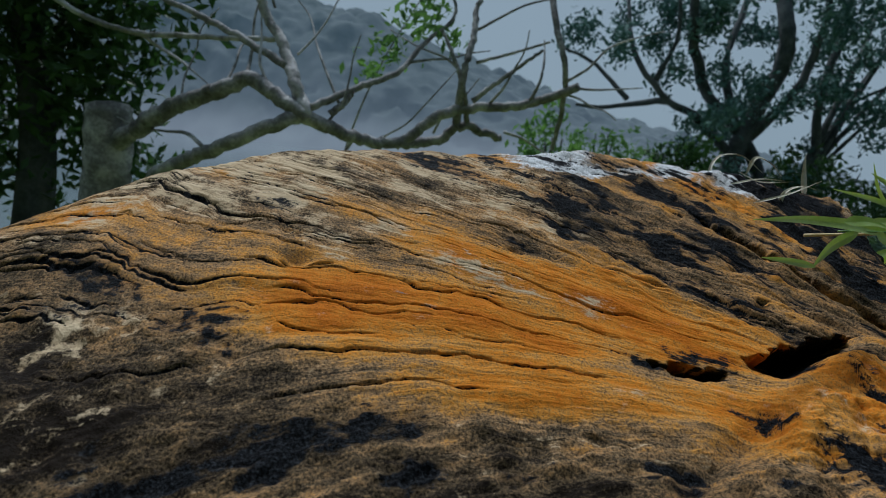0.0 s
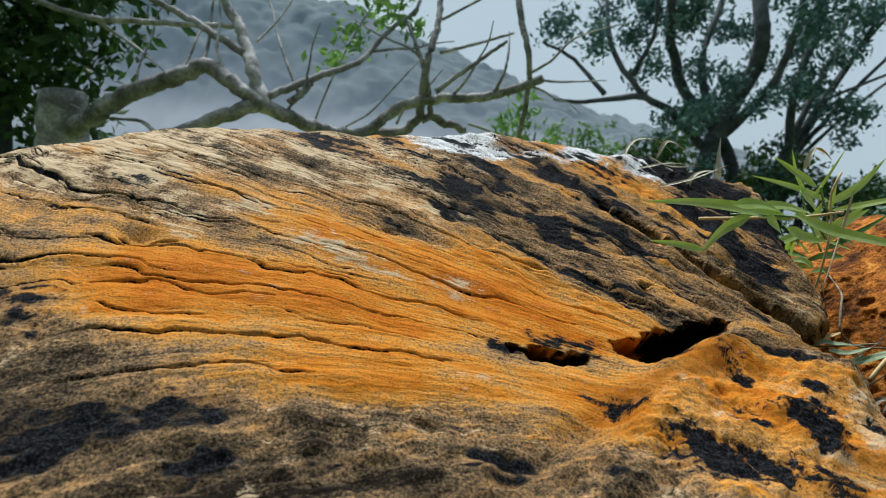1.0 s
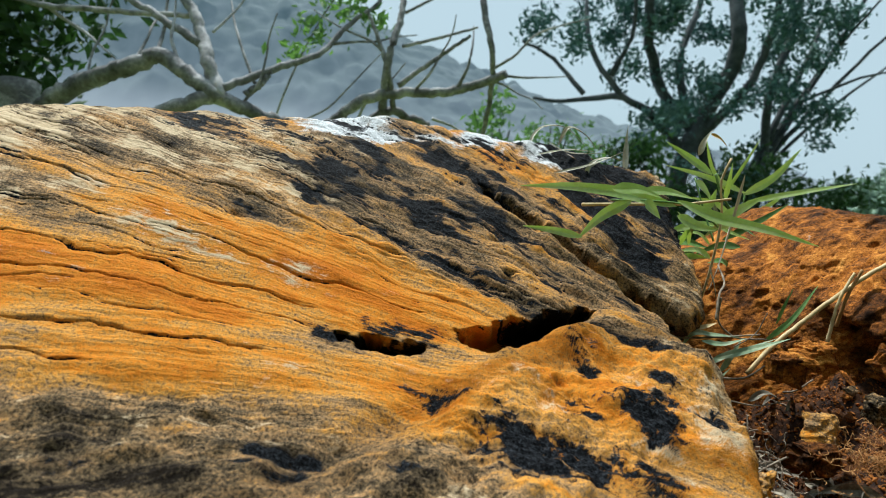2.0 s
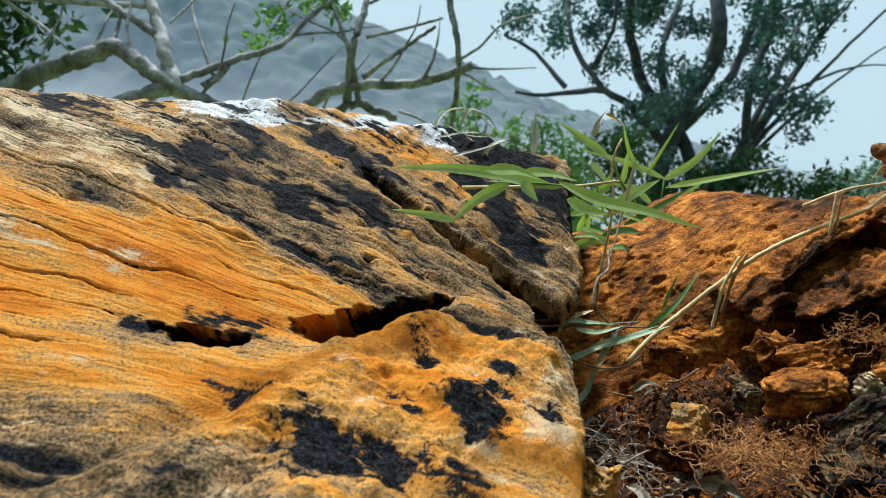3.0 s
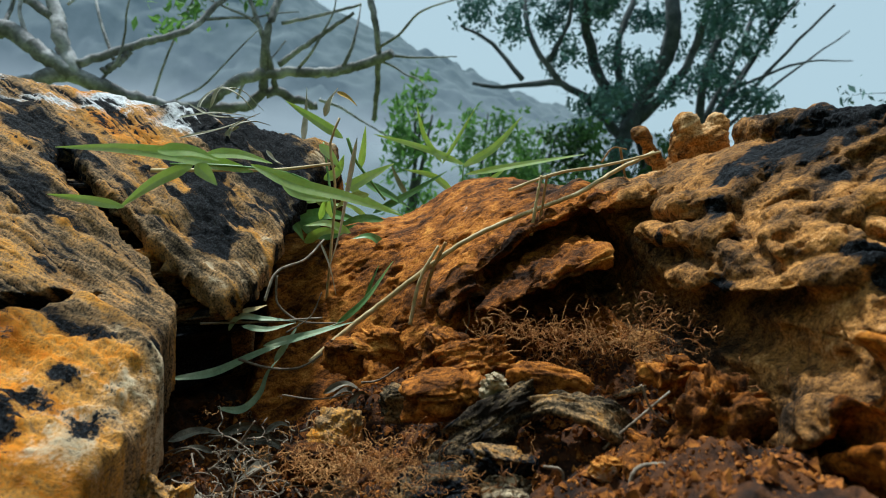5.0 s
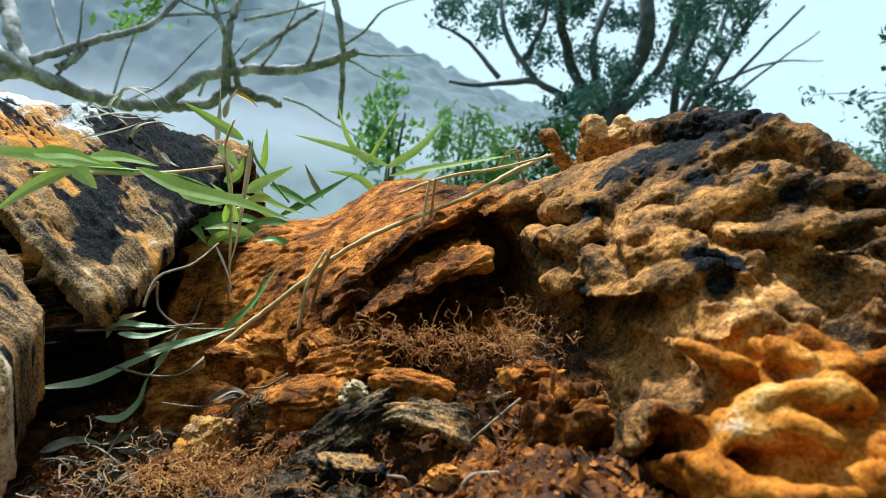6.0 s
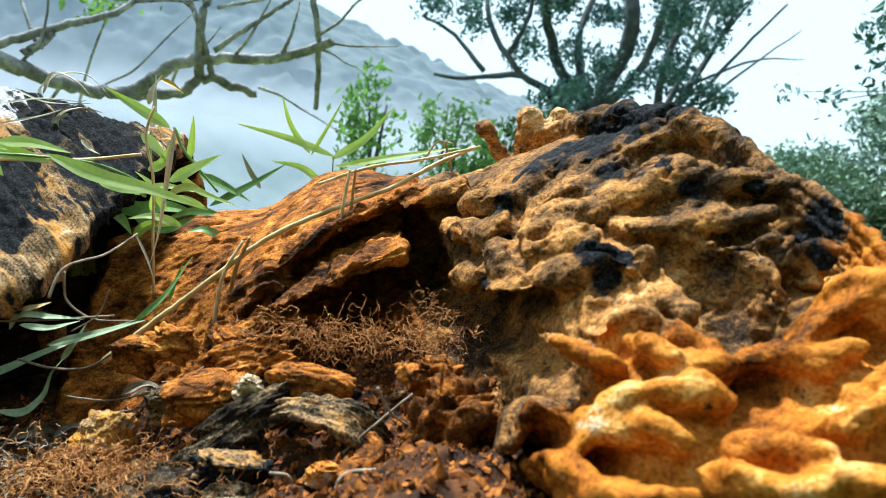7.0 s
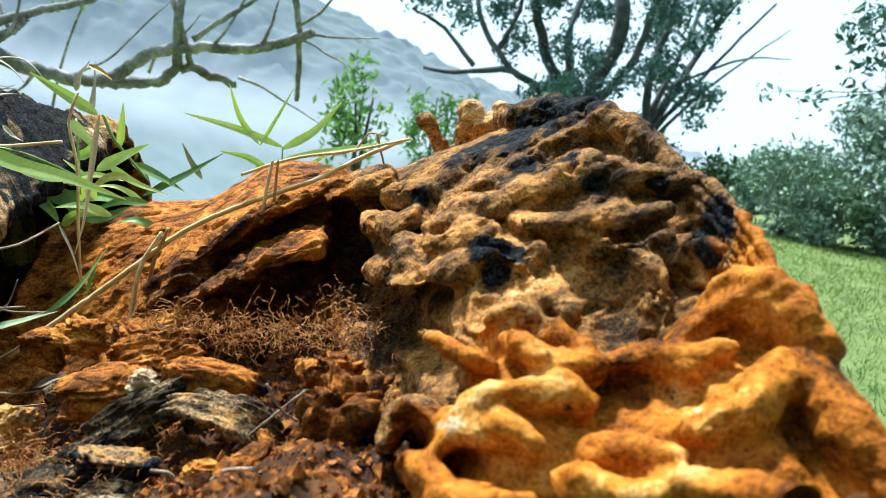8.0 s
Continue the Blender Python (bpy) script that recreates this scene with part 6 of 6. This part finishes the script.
chunk("bark_piece", "dark grey charred lump half sunk in rot", "bark piece", (0.618, 0.398, 0.438), (0.022, 0.013, 0.013), (8, -10, 0), 11, trunk_wood, 0.1, 0.4, 0.7, 0.3, 0.2)
flake("bark_flake", "silvery curled flake of bark with a white edge", "bark flake", (0.654, 0.383, 0.452), 0.015, 0.010, (40, 10, 5), 12, trunk_wood, 0.003, 0.4, 0.1, 0.3, 0.6)
flake("bark_flake", "pale tan curled flake of bark with a bleached tip", "bark flake", (0.562, 0.482, 0.424), 0.017, 0.019, (62, 20, 12), 13, trunk_wood, 0.003, 0.4, -0.2, 0.55, 0.3)
flake("wood_flake", "orange curled flake of wood beside the straw", "wood flake", (0.582, 0.540, 0.473), 0.019, 0.013, (60, 14, -14), 14, inner_wood, 0.003, 0.5, 0.0, 0.7)
chunk("wood_chunk", "small round orange lump of wood", "wood chunk", (0.560, 0.548, 0.458), (0.015, 0.011, 0.013), (0, 0, 0), 15, inner_wood, 0.0, 0.35, 0.0, 0.55)
chunk("wood_chip", "small yellow chip of wood in a dark gap", "wood chip", (0.698, 0.371, 0.474), (0.008, 0.005, 0.006), (0, 10, 30), 16, inner_wood, 0.2, 0.3, 0.0, 0.8, 0.4)
chunk("wood_chunk", "crumbly orange lump of rot", "wood chunk", (0.758, 0.425, 0.508), (0.015, 0.011, 0.010), (0, 0, 10), 17, inner_wood, 0.0, 0.7, 0.0, 0.6)
chunk("wood_chunk", "crumbly heap of orange rot", "wood chunk", (0.762, 0.385, 0.500), (0.018, 0.014, 0.022), (0, 10, 10), 18, inner_wood, 0.0, 0.8, 0.0, 0.5)
chunk("wood_chunk", "brown lump of rot in the hollow", "wood chunk", (0.545, 0.470, 0.412), (0.018, 0.012, 0.011), (0, 0, 20), 19, inner_wood, 0.1, 0.5, 0.05, 0.4)
flake("bark_flake", "tan flaky bark standing against the knob", "bark flake", (0.468, 0.415, 0.405), 0.015, 0.022, (70, 10, 10), 20, trunk_wood, 0.005, 0.4, 0.0, 0.55, 0.15)


def soil_height(x, y):
    return soil_skin(x, y)[0]


def fibres(name, label, centre, spread, count, length, r, seed, mat=root_mat):
    """A mat of thin curling roots, as one tangle."""
    rng = np.random.default_rng(seed)
    vs, fs = [], []
    for k in range(count):
        p = np.array(centre) + rng.normal(0, 1, 3) * np.array(spread)
        d = rng.normal(0, 1, 3) * np.array([1, 0.7, 0.5])
        d /= np.linalg.norm(d)
        n = 9
        step = length * rng.uniform(0.4, 1.3) / n
        rr = r * rng.uniform(0.5, 1.3)
        for i in range(n + 1):
            s = np.cross(d, (0.3, 0.5, 0.8))
            s /= np.linalg.norm(s) + 1e-9
            u = np.cross(s, d)
            k0 = len(vs)
            for a in (0, 2.1, 4.2):
                vs.append(p + rr * (math.cos(a) * s + math.sin(a) * u))
            if i:
                for a in range(3):
                    b = (a + 1) % 3
                    fs.append((k0 - 3 + a, k0 - 3 + b, k0 + b, k0 + a))
            d = d + rng.normal(0, 0.75, 3)
            d /= np.linalg.norm(d)
            p = p + d * step
    ob = raw_mesh(name, vs, fs, mat)
    return tagged(ob, label, "roots", kind="stuff")


fibres("root_tangle", "tangle of fine orange-brown rootlets on the rot", (0.712, 0.474, 0.510), (0.034, 0.005, 0.005), 280, 0.026, 0.00030, 1, root_bright)
fibres("root_tangle", "matted rusty rootlets over the hollow floor", (0.575, 0.415, 0.442), (0.028, 0.012, 0.006), 360, 0.024, 0.00027, 2, root_bright)
fibres("root_tangle", "matted rusty rootlets over the hollow floor", (0.63, 0.385, 0.45), (0.02, 0.012, 0.006), 200, 0.024, 0.00027, 3)
fibres("root_tangle", "loose dark rootlets in the crumbled rot", (0.77, 0.46, 0.525), (0.02, 0.03, 0.012), 160, 0.02, 0.0004, 4)
fibres("root_tangle", "sparse pale rootlets by the broken knob", (0.50, 0.47, 0.40), (0.02, 0.03, 0.008), 70, 0.03, 0.0005, 5, twig_mat)


def crumbs(name, label, count, area, size, seed, mat):
    """Loose crumbs that lie on the rot."""
    rng = np.random.default_rng(seed)
    x, y = rng.uniform(area[0], area[1], count), rng.uniform(area[2], area[3], count)
    z = soil_height(x, y)
    s = size * np.minimum(rng.lognormal(0, 0.55, count), 2.2)
    octa = np.array([(1, 0, 0), (-1, 0, 0), (0, 1, 0), (0, -1, 0), (0, 0, 1), (0, 0, -1)], float)
    tri = np.array([(0, 2, 4), (2, 1, 4), (1, 3, 4), (3, 0, 4), (2, 0, 5), (1, 2, 5), (3, 1, 5), (0, 3, 5)])
    v = octa[None] * rng.uniform(0.45, 1.2, (count, 6, 1)) + rng.normal(0, 0.22, (count, 6, 3))
    v = v * s[:, None, None]
    v[:, :, 0] += x[:, None]
    v[:, :, 1] += y[:, None]
    v[:, :, 2] += (z + 0.3 * s)[:, None]
    f = (tri[None] + 6 * np.arange(count)[:, None, None]).reshape(-1, 3)
    ob = raw_mesh(name, v.reshape(-1, 3), f, mat, flat=True)
    return tagged(ob, label, "crumbs", kind="stuff")


crumb_mat = plain("rot_crumb", [(0.006, 0.003, 0.002), (0.04, 0.013, 0.003), (0.20, 0.062, 0.008), (0.44, 0.16, 0.022)], 160, 0.9, 0.4, 0.001)
crumbs("rot_crumbs", "loose red-brown crumbs of rotten wood", 16000, (0.44, 0.86, 0.30, 0.62), 0.0011, 6, crumb_mat)
crumbs("rot_flakes", "larger dark flakes of rotten wood", 1500, (0.44, 0.86, 0.30, 0.62), 0.0022, 7, crumb_mat)


# small chips strewn over the rot
chips = random.Random(5)
for k in range(64):
    cx, cy = chips.uniform(0.45, 0.80), chips.uniform(0.34, 0.57)
    cz = float(soil_height(np.array([cx]), np.array([cy]))[0])
    sz = chips.uniform(0.003, 0.0085)
    kind = chips.random()
    mat, lab, tn, ch, pl = (inner_wood, "small orange crumb of rotten wood on the hollow floor", 0.55, 0.0, 0.0) if kind < 0.45 else (trunk_wood, "small grey-tan chip of wood on the hollow floor", 0.35, 0.05, 0.3) if kind < 0.7 else (inner_wood, "small dark brown chip of rotten wood", 0.25, 0.3, 0.0)
    ob = chunk("wood_chip", lab, "wood chip", (cx, cy, cz + 0.25 * sz), (sz * chips.uniform(0.9, 2.0), sz * chips.uniform(0.6, 1.0), sz * chips.uniform(0.35, 0.8)), (chips.uniform(-30, 30), chips.uniform(-30, 30), chips.uniform(0, 180)), 30 + k, mat, 0.2, 0.45, ch, tn, pl, fine=3)
    tagged(ob, group="chips on the hollow floor")


# withered leaves and curling twigs among the rot by the knob
litter = random.Random(11)
litter_mat = plain("withered_leaf", [(0.045, 0.040, 0.034), (0.15, 0.13, 0.10), (0.34, 0.30, 0.23)], 90, 0.8, 0.4, 0.0006)
for k in range(60):
    cx, cy = litter.uniform(0.455, 0.575), litter.uniform(0.40, 0.57)
    cz = float(soil_height(np.array([cx]), np.array([cy]))[0]) + 0.004
    a, ln, up = litter.uniform(0, 6.3), litter.uniform(0.010, 0.024), litter.uniform(0.002, 0.009)
    dx, dy = ln * math.cos(a), 0.7 * ln * math.sin(a)
    if k % 2:
        tagged(blade("dead_leaf", [(cx - dx, cy - dy, cz), (cx, cy + 0.3 * dx, cz + up), (cx + dx, cy + dy, cz + 0.3 * up)], ln * litter.uniform(0.16, 0.3), litter_mat, None, fold=0.6, twist=litter.uniform(-1.5, 1.5), n=14), "withered grey-brown leaf curled in the hollow", "leaf", "leaf litter in the hollow")
    else:
        b = litter.uniform(-1, 1)
        straw("curling brown twig among the leaf litter", [(cx - dx, cy - dy, cz), (cx - 0.4 * dx - 0.4 * b * dy, cy - 0.4 * dy + 0.4 * b * dx, cz + up), (cx + 0.4 * dx - 0.6 * b * dy, cy + 0.6 * b * dx, cz + 0.8 * up), (cx + dx, cy + dy, cz + 0.2 * up)], litter.uniform(0.0005, 0.0009), twig_mat, "twig")
